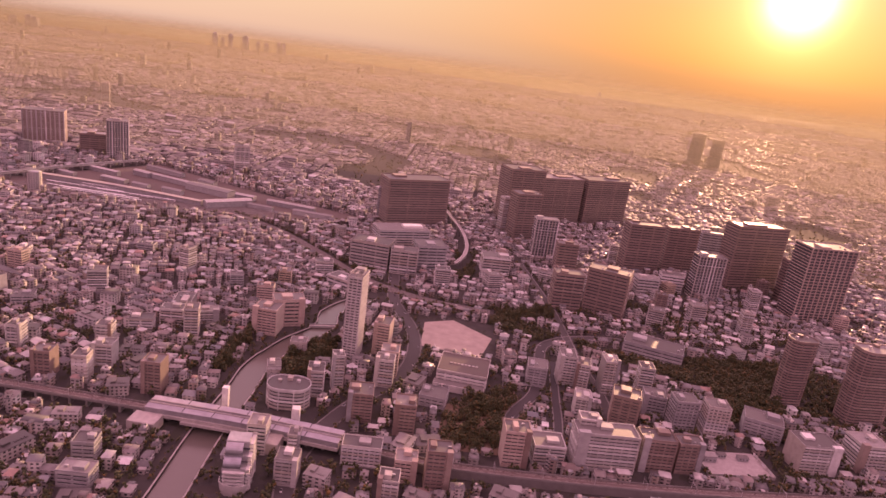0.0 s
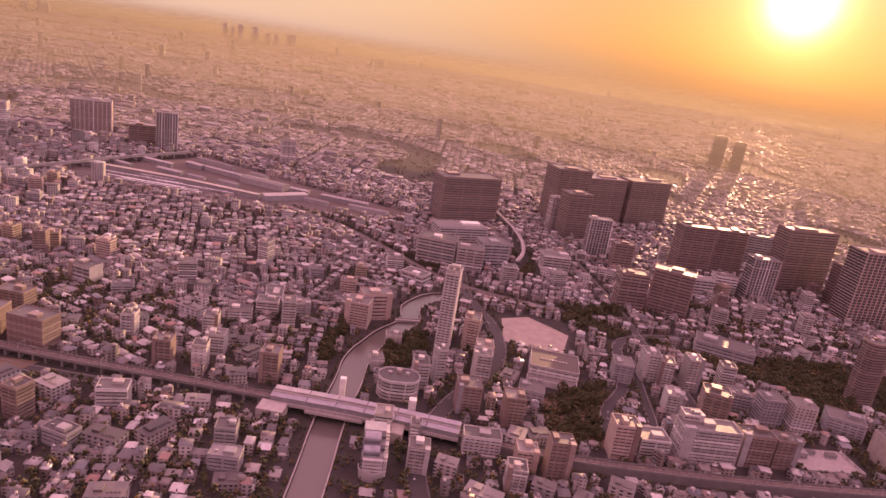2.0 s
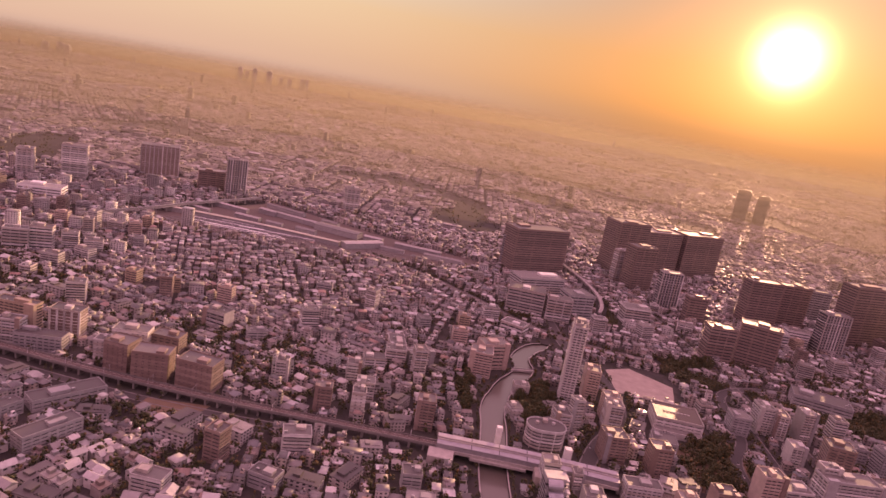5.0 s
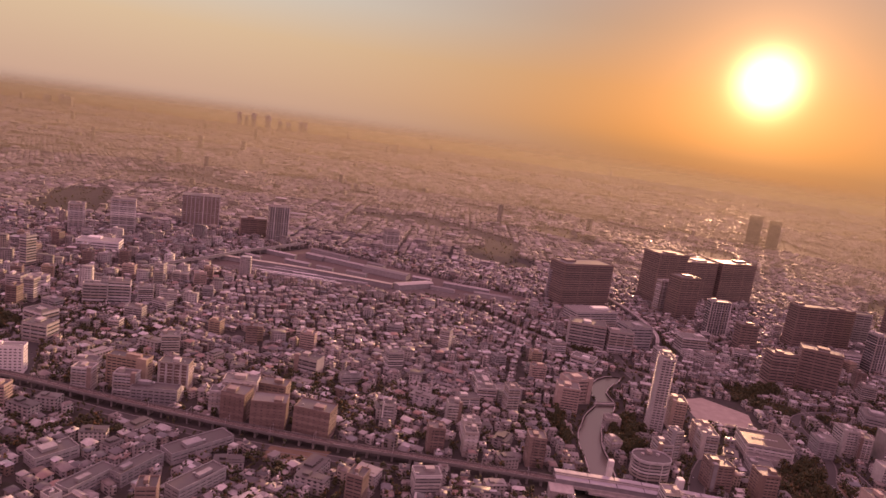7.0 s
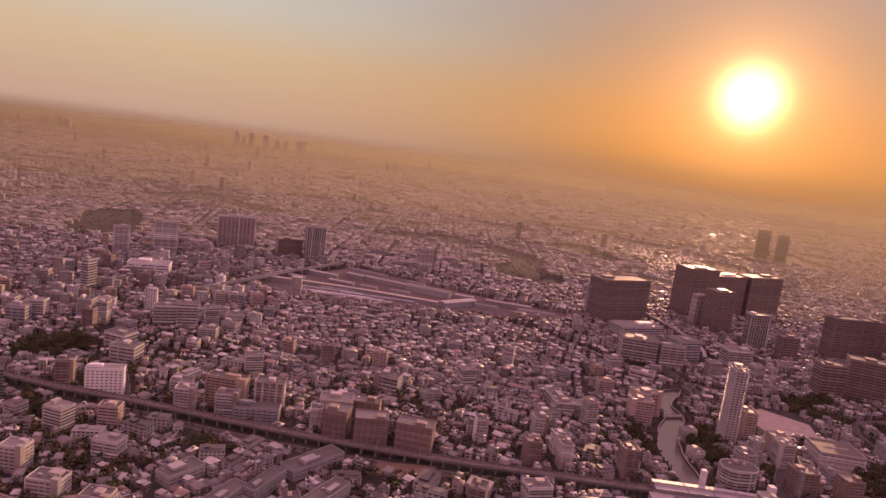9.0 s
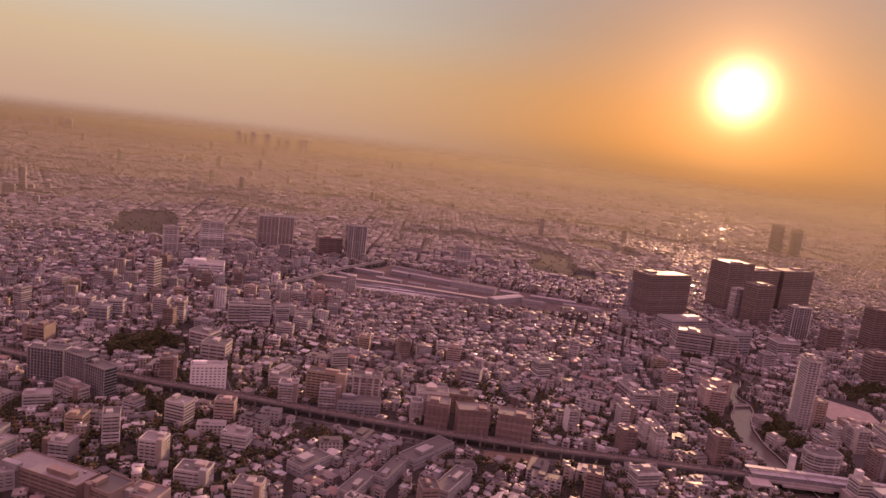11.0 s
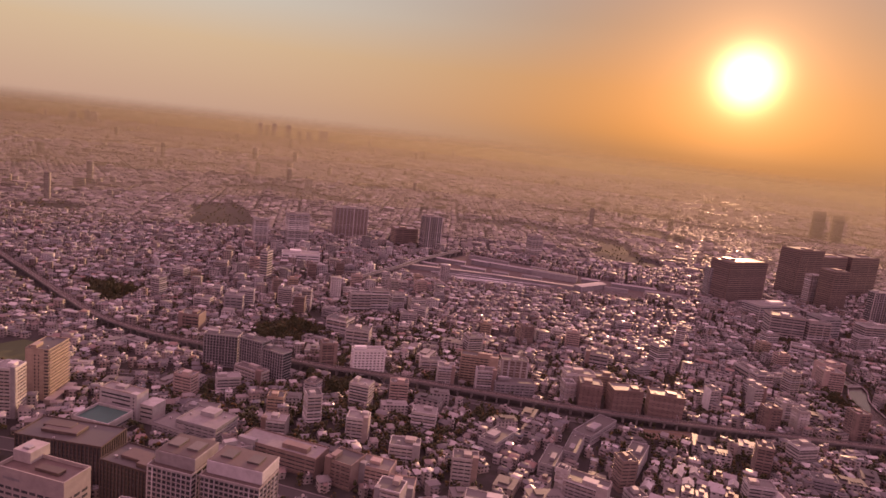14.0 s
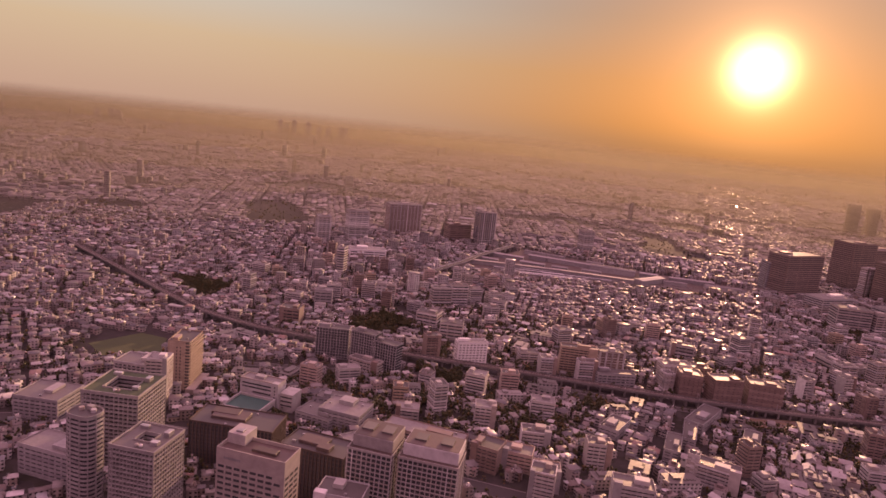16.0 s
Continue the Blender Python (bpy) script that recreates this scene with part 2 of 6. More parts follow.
M_CAR = material("car_paint", [(0.0, (0.05, 0.05, 0.06)), (0.4, (0.6, 0.6, 0.6)), (0.7, (0.3, 0.31, 0.33)), (1.0, (0.75, 0.75, 0.74))], 0.3)


def make_ground_material():
    m = material("city_ground", [(0.0, (0.055, 0.053, 0.05)), (1.0, (0.055, 0.053, 0.05))], 0.85, 0.02, stain=0.3)
    nt = m.node_tree
    bsdf = nt.nodes["Principled BSDF"]
    bsdf.inputs["Specular IOR Level"].default_value, bsdf.inputs["Sheen Weight"].default_value = 0.08, 0.0
    base = bsdf.inputs["Base Color"].links[0].from_socket
    geo = nt.nodes.new("ShaderNodeNewGeometry")
    vor = nt.nodes.new("ShaderNodeTexVoronoi")
    vor.inputs["Scale"].default_value = 0.22
    link(nt, geo.outputs["Position"], vor.inputs["Vector"])
    sep = nt.nodes.new("ShaderNodeSeparateColor")
    link(nt, vor.outputs["Color"], sep.inputs[0])
    plots = ramp(nt, sep.outputs[0], [(0.0, (0.05, 0.05, 0.05)), (0.4, (0.08, 0.077, 0.073)), (0.6, (0.035, 0.042, 0.022)), (0.85, (0.085, 0.08, 0.077)), (1.0, (0.06, 0.052, 0.045))])
    # ground pales with distance: haze's loss of contrast painted into its colour
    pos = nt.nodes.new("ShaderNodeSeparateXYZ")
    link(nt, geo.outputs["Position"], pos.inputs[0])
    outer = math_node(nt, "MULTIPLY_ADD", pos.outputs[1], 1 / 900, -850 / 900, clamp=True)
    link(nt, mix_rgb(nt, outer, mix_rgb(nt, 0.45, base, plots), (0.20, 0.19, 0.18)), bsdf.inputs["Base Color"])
    return m


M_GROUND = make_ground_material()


def make_water():
    m = bpy.data.materials.new("calm_river_water")
    m.use_nodes = True
    nt = m.node_tree
    b = nt.nodes["Principled BSDF"]
    b.inputs["Base Color"].default_value = (0.105, 0.096, 0.082, 1)
    b.inputs["Roughness"].default_value = 0.2
    b.inputs["IOR"].default_value = 1.5
    b.inputs["Specular IOR Level"].default_value = 0.8
    n = nt.nodes.new("ShaderNodeTexNoise")
    n.inputs["Scale"].default_value, n.inputs["Detail"].default_value = 0.5, 3
    link(nt, nt.nodes.new("ShaderNodeNewGeometry").outputs["Position"], n.inputs["Vector"])
    bp = nt.nodes.new("ShaderNodeBump")
    bp.inputs["Strength"].default_value, bp.inputs["Distance"].default_value = 0.3, 0.2
    link(nt, n.outputs[0], bp.inputs["Height"])
    link(nt, bp.outputs[0], b.inputs["Normal"])
    return m


M_WATER = make_water()

# ---- shared builders ----
def mesh_of(name, bm, *mats):
    me = bpy.data.meshes.new(name)
    bm.to_mesh(me)
    bm.free()
    for m in mats:
        me.materials.append(m)
    return me


def put(name, me, parent=None, m=None, label=""):
    ob = new(name, me)
    if parent is not None:
        ob.parent = parent
    if m is not None:
        ob.matrix_basis = m
    if label:
        ob["label"] = label
    return ob


def part(name, bm, mat, parent, label="", m=None):
    return put(name, mesh_of(name, bm, mat), parent, m, label)


def add_box(bm, x0, x1, y0, y1, z0, z1, mat=0, bevel=0.0):
    v = [bm.verts.new((x, y, z)) for z in (z0, z1) for y in (y0, y1) for x in (x0, x1)]
    fs = []
    for a, b, c, d in ((0, 2, 3, 1), (4, 5, 7, 6), (0, 1, 5, 4), (2, 6, 7, 3), (0, 4, 6, 2), (1, 3, 7, 5)):
        f = bm.faces.new((v[a], v[b], v[c], v[d]))
        f.material_index = mat
        fs.append(f)
    if bevel:
        bmesh.ops.bevel(bm, geom=list({e for f in fs for e in f.edges}), offset=bevel, segments=1, affect="EDGES")
    return fs


def box_bm(x0, x1, y0, y1, z0, z1, bevel=0.0):
    bm = bmesh.new()
    add_box(bm, x0, x1, y0, y1, z0, z1, 0, bevel)
    return bm


def prism(bm, pts, z0, z1):
    lo = [bm.verts.new((x, y, z0)) for x, y in pts]
    hi = [bm.verts.new((x, y, z1)) for x, y in pts]
    n = len(pts)
    bm.faces.new(hi)
    bm.faces.new(lo[::-1])
    for i in range(n):
        bm.faces.new((lo[i], lo[(i + 1) % n], hi[(i + 1) % n], hi[i]))


def ribbon(bm, pts, half, z0, z1, shift=0.0):
    """A strip with thickness along a line of points."""
    pts = [Vector(p) for p in pts]
    rows = []
    for i, p in enumerate(pts):
        d = (pts[min(i + 1, len(pts) - 1)] - pts[max(i - 1, 0)]).normalized()
        n = Vector((-d.y, d.x))
        a, b = p + n * (shift + half), p + n * (shift - half)
        rows.append([bm.verts.new((a.x, a.y, z0)), bm.verts.new((b.x, b.y, z0)), bm.verts.new((b.x, b.y, z1)), bm.verts.new((a.x, a.y, z1))])
    for r, s in zip(rows, rows[1:]):
        for k in range(4):
            bm.faces.new((r[k], r[(k + 1) % 4], s[(k + 1) % 4], s[k]))
    bm.faces.new(rows[0][::-1])
    bm.faces.new(rows[-1])


def smooth_line(pts, step=12.0):
    """Points along a gently curving line through pts."""
    out = []
    p = [Vector(q) for q in pts]
    p = [2 * p[0] - p[1]] + p + [2 * p[-1] - p[-2]]
    for a, b, c, d in zip(p, p[1:], p[2:], p[3:]):
        n = max(1, int((c - b).length / step))
        for i in range(n):
            t = i / n
            out.append(0.5 * (2 * b + (c - a) * t + (2 * a - 5 * b + 4 * c - d) * t * t + (3 * b - a - 3 * c + d) * t ** 3))
    out.append(p[-2])
    return out


TAKEN = []          # footprints (x, y, half width, half depth, turn in degrees) that small houses keep clear of
LINES = []          # (points, half width)


def claim(x, y, w, d, ang, pad=1.5):
    TAKEN.append((x, y, w / 2 + pad, d / 2 + pad, ang))


# ---- ground, river, rails, roads ----
def make_ground(banks):
    """One sheet to the horizon with the river's channel sunk into it."""
    bm = bmesh.new()
    west, east = banks
    n = len(west)
    rim_w = [bm.verts.new((p.x, p.y, 0)) for p in west]
    rim_e = [bm.verts.new((p.x, p.y, 0)) for p in east]
    bed_w = [bm.verts.new((p.x + 0.3, p.y, -3.2)) for p in west]
    bed_e = [bm.verts.new((p.x - 0.3, p.y, -3.2)) for p in east]
    for i in range(n - 1):
        bm.faces.new((rim_w[i], bed_w[i], bed_w[i + 1], rim_w[i + 1]))
        bm.faces.new((bed_w[i], bed_e[i], bed_e[i + 1], bed_w[i + 1]))
        bm.faces.new((bed_e[i], rim_e[i], rim_e[i + 1], bed_e[i + 1]))
    bm.faces.new((rim_w[0], rim_e[0], bed_e[0], bed_w[0]))
    bm.faces.new((rim_w[-1], bed_w[-1], bed_e[-1], rim_e[-1]))
    far = 30000
    wl = [bm.verts.new((-far, y, 0)) for y in (west[0].y, west[-1].y)]
    el = [bm.verts.new((far, y, 0)) for y in (west[0].y, west[-1].y)]
    bm.faces.new([wl[0]] + rim_w + [wl[1]])
    bm.faces.new([el[1]] + rim_e[::-1] + [el[0]])
    s = [bm.verts.new((x, -far, 0)) for x in (-far, far)]
    t = [bm.verts.new((x, far, 0)) for x in (-far, far)]
    bm.faces.new([wl[0], s[0], s[1], el[0], rim_e[0], rim_w[0]])
    bm.faces.new([el[1], t[1], t[0], wl[1], rim_w[-1], rim_e[-1]])
    bmesh.ops.recalc_face_normals(bm, faces=bm.faces)
    bmesh.ops.triangulate(bm, faces=bm.faces)
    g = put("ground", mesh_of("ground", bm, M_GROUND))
    tagged(g, "dark asphalt and patchy plots of the city ground", "ground", kind="structure")


RIVER = smooth_line([(-99, 120), (-97, 190), (-95, 245), (-94, 291), (-90, 336), (-88, 366), (-76, 402), (-62, 425), (-58, 441), (-59, 458), (-46, 482), (-32, 493)], 6)


def bank_points():
    w, e = [], []
    for i, p in enumerate(RIVER):
        d = (RIVER[min(i + 1, len(RIVER) - 1)] - RIVER[max(i - 1, 0)]).normalized()
        n = Vector((-d.y, d.x))
        half = 7.6 if p.y < 380 else 6.8
        w.append(p + n * half)
        e.append(p - n * half)
    for side in (w, e):
        side[0].y, side[-1].y = RIVER[0].y, RIVER[-1].y + 4
    return w, e


BANKS = bank_points()
make_ground(BANKS)
LINES.append((RIVER, 11.5))
bm = bmesh.new()
prev = None
for a, b in zip(*BANKS):
    row = (bm.verts.new((a.x - 0.5, a.y, -0.9)), bm.verts.new((b.x + 0.5, b.y, -0.9)))
    if prev:
        bm.faces.new((prev[0], prev[1], row[1], row[0]))
    prev = row
tagged(put("water", mesh_of("water", bm, M_WATER)), "still river water mirroring the evening sky", "river", kind="structure")
for side, sgn in ((BANKS[0], 1), (BANKS[1], -1)):
    bm = bmesh.new()
    ribbon(bm, side, 0.35, -2.5, 0.45, sgn * 0.4)
    tagged(put("river_wall", mesh_of("river_wall", bm, M_CONC)), "grey concrete embankment wall along the river", "wall", kind="structure")

ROADS = {
    "avenue": ([(-457, 352), (-478, 400), (-505, 455), (-528, 490)], 4.5),
    "curved_road": ([(-34, 180), (-42, 225), (-47, 262), (-44, 290), (-28, 330), (-2, 372), (6, 410), (2, 450), (-14, 500), (-18, 560)], 4.2),
    "rail_side_road": ([(-640, 332), (-540, 336), (-462, 346), (-392, 329), (-319, 313), (-251, 304), (-190, 300)], 2.6),
    "hill_road": ([(60, 300), (66, 340), (84, 372), (92, 410), (104, 450), (150, 470), (240, 470), (330, 500)], 3.2),
    "harbour_road": ([(-840, 210), (-760, 225), (-690, 235), (-620, 226), (-560, 222), (-480, 196), (-400, 170)], 5.0),
    "apartment_lane": ([(82, 296), (92, 330), (97, 372), (103, 420)], 2.2),
    "tower_road": ([(120, 296), (122, 330), (128, 372), (122, 430), (118, 520), (104, 640)], 2.6),
}
for i, (nm, (pts, half)) in enumerate(ROADS.items()):
    line = smooth_line(pts, 8)
    bm = bmesh.new()
    ribbon(bm, line, half, -0.2, 0.05 + 0.012 * i)
    tagged(put("road", mesh_of(nm, bm, M_ROAD)), "dark asphalt city street between the blocks", "road", kind="structure")
    for sgn in (1, -1):
        bm = bmesh.new()
        ribbon(bm, line, 0.4, -0.2, 0.2 + 0.012 * i, sgn * (half + 0.4))
        tagged(put("pavement", mesh_of("pavement", bm, M_PAVE)), "grey concrete pavement with a raised kerb", "pavement", kind="structure")
    LINES.append((line, half + 1.2))

RAIL = smooth_line([(-905, 640), (-800, 535), (-739, 474), (-692, 430), (-640, 400), (-585, 383), (-540, 371), (-503, 361), (-462, 354), (-392, 338), (-319, 323), (-251, 313), (-209, 309), (-126, 301), (-76, 296), (-26, 288), (30, 279), (143, 280), (260, 290), (420, 306)], 8)
LINES.append((RAIL, 6.2))


def rail_viaduct():
    root = tagged(new("rail_viaduct"), "grey concrete railway viaduct on square piers with two tracks", "viaduct")
    bm = bmesh.new()
    ribbon(bm, RAIL, 2.8, 3.9, 4.7)
    part("deck", bm, M_VIADUCT, root)
    bm = bmesh.new()
    ribbon(bm, RAIL, 2.45, 4.69, 4.85)
    part("ballast_bed", bm, M_TRACK, root, "dark brown ballast")
    for s in (2.65, -2.65):
        bm = bmesh.new()
        ribbon(bm, RAIL, 0.15, 4.7, 5.6, s)
        part("parapet", bm, M_VIADUCT, root)
    for s in (1.95, 1.05, -1.05, -1.95):
        bm = bmesh.new()
        ribbon(bm, RAIL, 0.05, 4.85, 4.97, s)
        part("rail", bm, M_RAIL, root, "worn steel rail")
    pier = mesh_of("pier", box_bm(-0.6, 0.6, -2.0, 2.0, 0, 3.9), M_VIADUCT)
    mast = bmesh.new()
    add_box(mast, -0.09, 0.09, -2.6, -2.42, 4.7, 9.2)
    add_box(mast, -0.09, 0.09, 2.42, 2.6, 4.7, 9.2)
    add_box(mast, -0.06, 0.06, -2.42, 2.42, 8.7, 8.9)
    mast = mesh_of("catenary_mast", mast, M_METAL)
    for i in range(1, len(RAIL) - 1):
        p, d = RAIL[i], (RAIL[i + 1] - RAIL[i - 1]).normalized()
        if p.x < -30 and not -103 < p.x < -81:
            put("pier", pier, root, pose(p.x, p.y, 0, 0, 0, math.degrees(math.atan2(d.y, d.x))))
        if i % 3 == 0 and not -130 < p.x < -20:
            put("catenary_mast", mast, root, pose(p.x, p.y, 0, 0, 0, math.degrees(math.atan2(d.y, d.x))))
    bm = bmesh.new()
    bank = [p for p in RAIL if p.x >= -32]
    ribbon(bm, bank, 2.6, 0, 3.9)
    part("retaining_wall", bm, M_VIADUCT, root)


rail_viaduct()


CORRIDOR = smooth_line([(-205, 690), (-150, 655), (-96, 600), (-44, 540), (0, 512), (40, 500), (64, 496)], 8)
LINES.append((CORRIDOR, 6.4))
bm = bmesh.new()
ribbon(bm, CORRIDOR, 5.6, -0.2, 0.14)
tagged(put("track_bed", mesh_of("track_bed", bm, M_TRACK)), "dark brown ballast of a wide railway corridor", "track", kind="structure")
for k in range(5):
    bm = bmesh.new()
    ribbon(bm, CORRIDOR, 0.4, 0.14, 0.3, -4.4 + 2.2 * k)
    tagged(put("rail_track", mesh_of("rail_track", bm, M_PAVE)), "pale railway track in the ballast corridor", "track", kind="structure")


def station():
    root = tagged(new("railway_station"), "long station with lilac-grey sheet roofs bridging the river", "station")
    line = [p for p in RAIL if -127 <= p.x <= -22]
    for s, half in ((3.3, 2.6), (-3.3, 2.6)):
        bm = bmesh.new()
        ribbon(bm, line, half, 8.2, 8.6, s)
        roof = part("platform_roof", bm, M_STNROOF, root)
        bm = bmesh.new()
        ribbon(bm, line, 0.3, 8.6, 9.1, s * 0.35)
        part("roof_edge", bm, M_CONC, root)
        bm = bmesh.new()
        ribbon(bm, line, 2.6, 3.9, 5.6, s * 1.1)
        part("platform", bm, M_CONC, root)
        bm = bmesh.new()
        ribbon(bm, line, 0.12, 5.6, 8.2, s * 1.62)
        part("side_wall", bm, M_GREY, root)
        for i in range(2, len(line) - 1, 2):
            p, d = line[i], (line[i + 1] - line[i - 1]).normalized()
            put("roof_joint", JOINT, root, pose(p.x - d.y * s, p.y + d.x * s, 8.6, 0, 0, math.degrees(math.atan2(d.y, d.x))))
    girder = bmesh.new()
    ribbon(girder, [p for p in line if -112 < p.x < -72], 7.4, 2.6, 3.9)
    part("bridge_girder", girder, M_CONC, root)
    # entrance block and lift tower
    part("entrance_block", box_bm(-9, 9, -5, 5, 0, 6.5, 0.2), M_WHITE, root, "white entrance block", pose(-64, 284, 0, 0, 0, -6))
    part("entrance_block", box_bm(-7, 7, -5, 5, 0, 6, 0.2), M_WHITE, root, "white entrance block", pose(-124, 290, 0, 0, 0, -6))
    part("lift_tower", box_bm(-1.6, 1.6, -1.6, 1.6, 0, 15, 0.15), M_WHITE, root, "slim white lift tower", pose(-91, 312, 0))
    part("lift_tower", box_bm(-2, 2, -2, 2, 0, 13, 0.15), M_WHITE, root, "slim white lift tower", pose(-52, 303, 0))


JOINT = mesh_of("roof_joint", box_bm(-0.22, 0.22, -2.4, 2.4, 0, 0.12), M_SEAM)
station()
TAKEN.append((-75, 296, 62, 15, -6))

# small road bridges over the river
for bx, by, ang, ln in ((-60, 433, 12, 19),):
    root = tagged(new("footbridge"), "low grey concrete bridge across the river", "bridge")
    root.matrix_basis = pose(bx, by, 0, 0, 0, ang)
    part("deck", box_bm(-ln / 2, ln / 2, -1.8, 1.8, -0.5, 0.35), M_CONC, root)
    for s in (-1.7, 1.7):
        part("railing", box_bm(-ln / 2, ln / 2, s - 0.1, s + 0.1, 0.35, 1.1), M_METAL, root)


# sports grounds
def patch(name, pts, mat, z, label, category, pad=True):
    bm = bmesh.new()
    prism(bm, pts, -0.2, z)
    tagged(put(name, mesh_of(name, bm, mat)), label, category, kind="structure")
    xs, ys = [p[0] for p in pts], [p[1] for p in pts]
    if pad:
        TAKEN.append(((min(xs) + max(xs)) / 2, (min(ys) + max(ys)) / 2, (max(xs) - min(xs)) / 2, (max(ys) - min(ys)) / 2, 0))


patch("sand_field", [(10, 421), (52, 413), (62, 446), (34, 472), (12, 462)], M_SAND, 0.12, "pale sandy school playing field", "field")
patch("earth_field", [(-293, 297), (-261, 296), (-255, 312), (-290, 311)], M_EARTH, 0.12, "bare brown school ground", "field")
patch("grass_field", [(-724, 326), (-690, 340), (-697, 368), (-718, 375), (-742, 345)], M_GRASS, 0.12, "dark green grass sports field", "field")
patch("rail_yard", [(-468, 716), (-425, 684), (-247, 674), (-120, 690), (-60, 735), (-195, 790), (-355, 878)], M_TRACK, 0.1, "brown ballast of a wide railway yard", "yard", pad=False)
YARD = [(-468, 716), (-425, 684), (-247, 674), (-120, 690), (-60, 735), (-195, 790), (-355, 878)]
patch("temple_ground", [(20, 300), (58, 300), (78, 340), (70, 374), (28, 346)], M_EARTH, 0.08, "shaded brown earth under park trees", "park", pad=False)
patch("garden_ground", [(205, 366), (236, 358), (284, 456), (216, 452)], M_GRASS, 0.08, "dark wooded garden slope", "park", pad=False)
WOODS = [[(-76, 352), (-64, 348), (-52, 362), (-48, 392), (-58, 398), (-74, 372)], [(-112, 345), (-103, 345), (-104, 380), (-96, 405), (-88, 425), (-98, 430), (-112, 390)], [(20, 300), (58, 300), (78, 340), (70, 374), (28, 346)], [(205, 366), (236, 358), (284, 456), (216, 452)],
         [(-575, 452), (-546, 478), (-512, 456), (-530, 425), (-560, 412)], [(-755, 543), (-684, 524), (-702, 474), (-730, 500)],
         [(-517, 349), (-478, 347), (-486, 318), (-505, 322)], [(-60, 375), (-44, 372), (-46, 408), (-56, 402)], [(60, 470), (120, 500), (125, 520), (70, 500)],
         [(-400, 318), (-372, 312), (-376, 300), (-402, 304)], [(-83, 575), (-62, 592), (-36, 565), (-44, 548), (-75, 549)],
         [(66, 513), (84, 487), (108, 472), (142, 453), (163, 446), (200, 428), (206, 420), (199, 394), (181, 405), (166, 417), (154, 436), (127, 447), (95, 449), (70, 462), (58, 490)],
         [(162, 474), (216, 449), (296, 460), (337, 426), (300, 368), (255, 382), (207, 405), (165, 436)],
         [(155, 538), (190, 524), (211, 546), (194, 568)], [(172, 490), (171, 458), (181, 456), (183, 497)], [(38, 653), (63, 653), (53, 575), (35, 558)],
         [(-87, 380), (-72, 402), (-58, 412), (-45, 415), (-44, 376), (-66, 364)], [(208, 300), (240, 318), (252, 350), (236, 356), (214, 340)]]
GARDENS = [[(-330, 150), (-112, 150), (-112, 292), (-330, 300)], [(-80, 150), (60, 170), (60, 270), (-80, 284)], [(-640, 240), (-420, 230), (-420, 330), (-640, 325)],
           [(-166, 403), (-136, 402), (-104, 424), (-88, 395), (-99, 357), (-125, 350), (-142, 363)], [(-60, 330), (0, 330), (20, 400), (-30, 440)], [(100, 300), (300, 290), (330, 420), (210, 470)],
           [(-560, 240), (-420, 220), (-400, 300), (-540, 320)], [(-520, 360), (-420, 360), (-380, 480), (-500, 520)], [(-340, 340), (-200, 330), (-190, 420), (-320, 440)], [(200, 460), (330, 470), (320, 560), (210, 560)]]


def vacant_lot():
    """Cleared building plot behind a white hoarding, with site cabins."""
    x, y, w, d, ang = 187, 316, 38.0, 24.0, 5
    bm = bmesh.new()
    add_box(bm, -w / 2, w / 2, -d / 2, d / 2, -0.2, 0.12)
    lot = tagged(put("building_plot", mesh_of("building_plot", bm, M_CONC), None, pose(x, y, 0, 0, 0, ang)), "bare pale concrete of a cleared building plot", "plot", kind="structure")
    fence = tagged(new("hoarding"), "white sheet hoarding round the cleared building plot", "fence")
    fence.matrix_basis = pose(x, y, 0, 0, 0, ang)
    sheet = mesh_of("panel", box_bm(-0.92, 0.92, -0.06, 0.06, 0, 1.9, 0.02), M_WHITE)
    for i in range(int(w / 1.9)):
        put("panel", sheet, fence, pose(-w / 2 + 0.95 + 1.9 * i, -d / 2, 0.12))
    for i in range(int(d / 1.9)):
        for s in (-1, 1):
            put("panel", sheet, fence, pose(s * w / 2, -d / 2 + 0.95 + 1.9 * i, 0.12, 0, 0, 90))
    for cx, cy, cw, cd, chh in ((-12, 3, 7, 4, 3.6), (-3, 7, 5, 3, 2.2), (9, 5, 6, 3.4, 2.2)):
        cabin = tagged(new("site_cabin"), "small pale site cabin standing on the cleared plot", "cabin")
        cabin.matrix_basis = pose(x, y, 0.12, 0, 0, ang) @ pose(cx, cy, 0)
        part("wall", box_bm(-cw / 2, cw / 2, -cd / 2, cd / 2, 0, chh, 0.05), M_GREY, cabin)
        part("roof", box_bm(-cw / 2 - 0.2, cw / 2 + 0.2, -cd / 2 - 0.2, cd / 2 + 0.2, chh, chh + 0.15), M_ROOF, cabin)
        for k in range(3):
            part("window", box_bm(-0.5, 0.5, -0.04, 0.05, 1.0, 1.7), M_GLASS, cabin, "", pose(-cw / 3 + k * cw / 3, -cd / 2, 0))
    claim(x, y, w, d, ang)


vacant_lot()


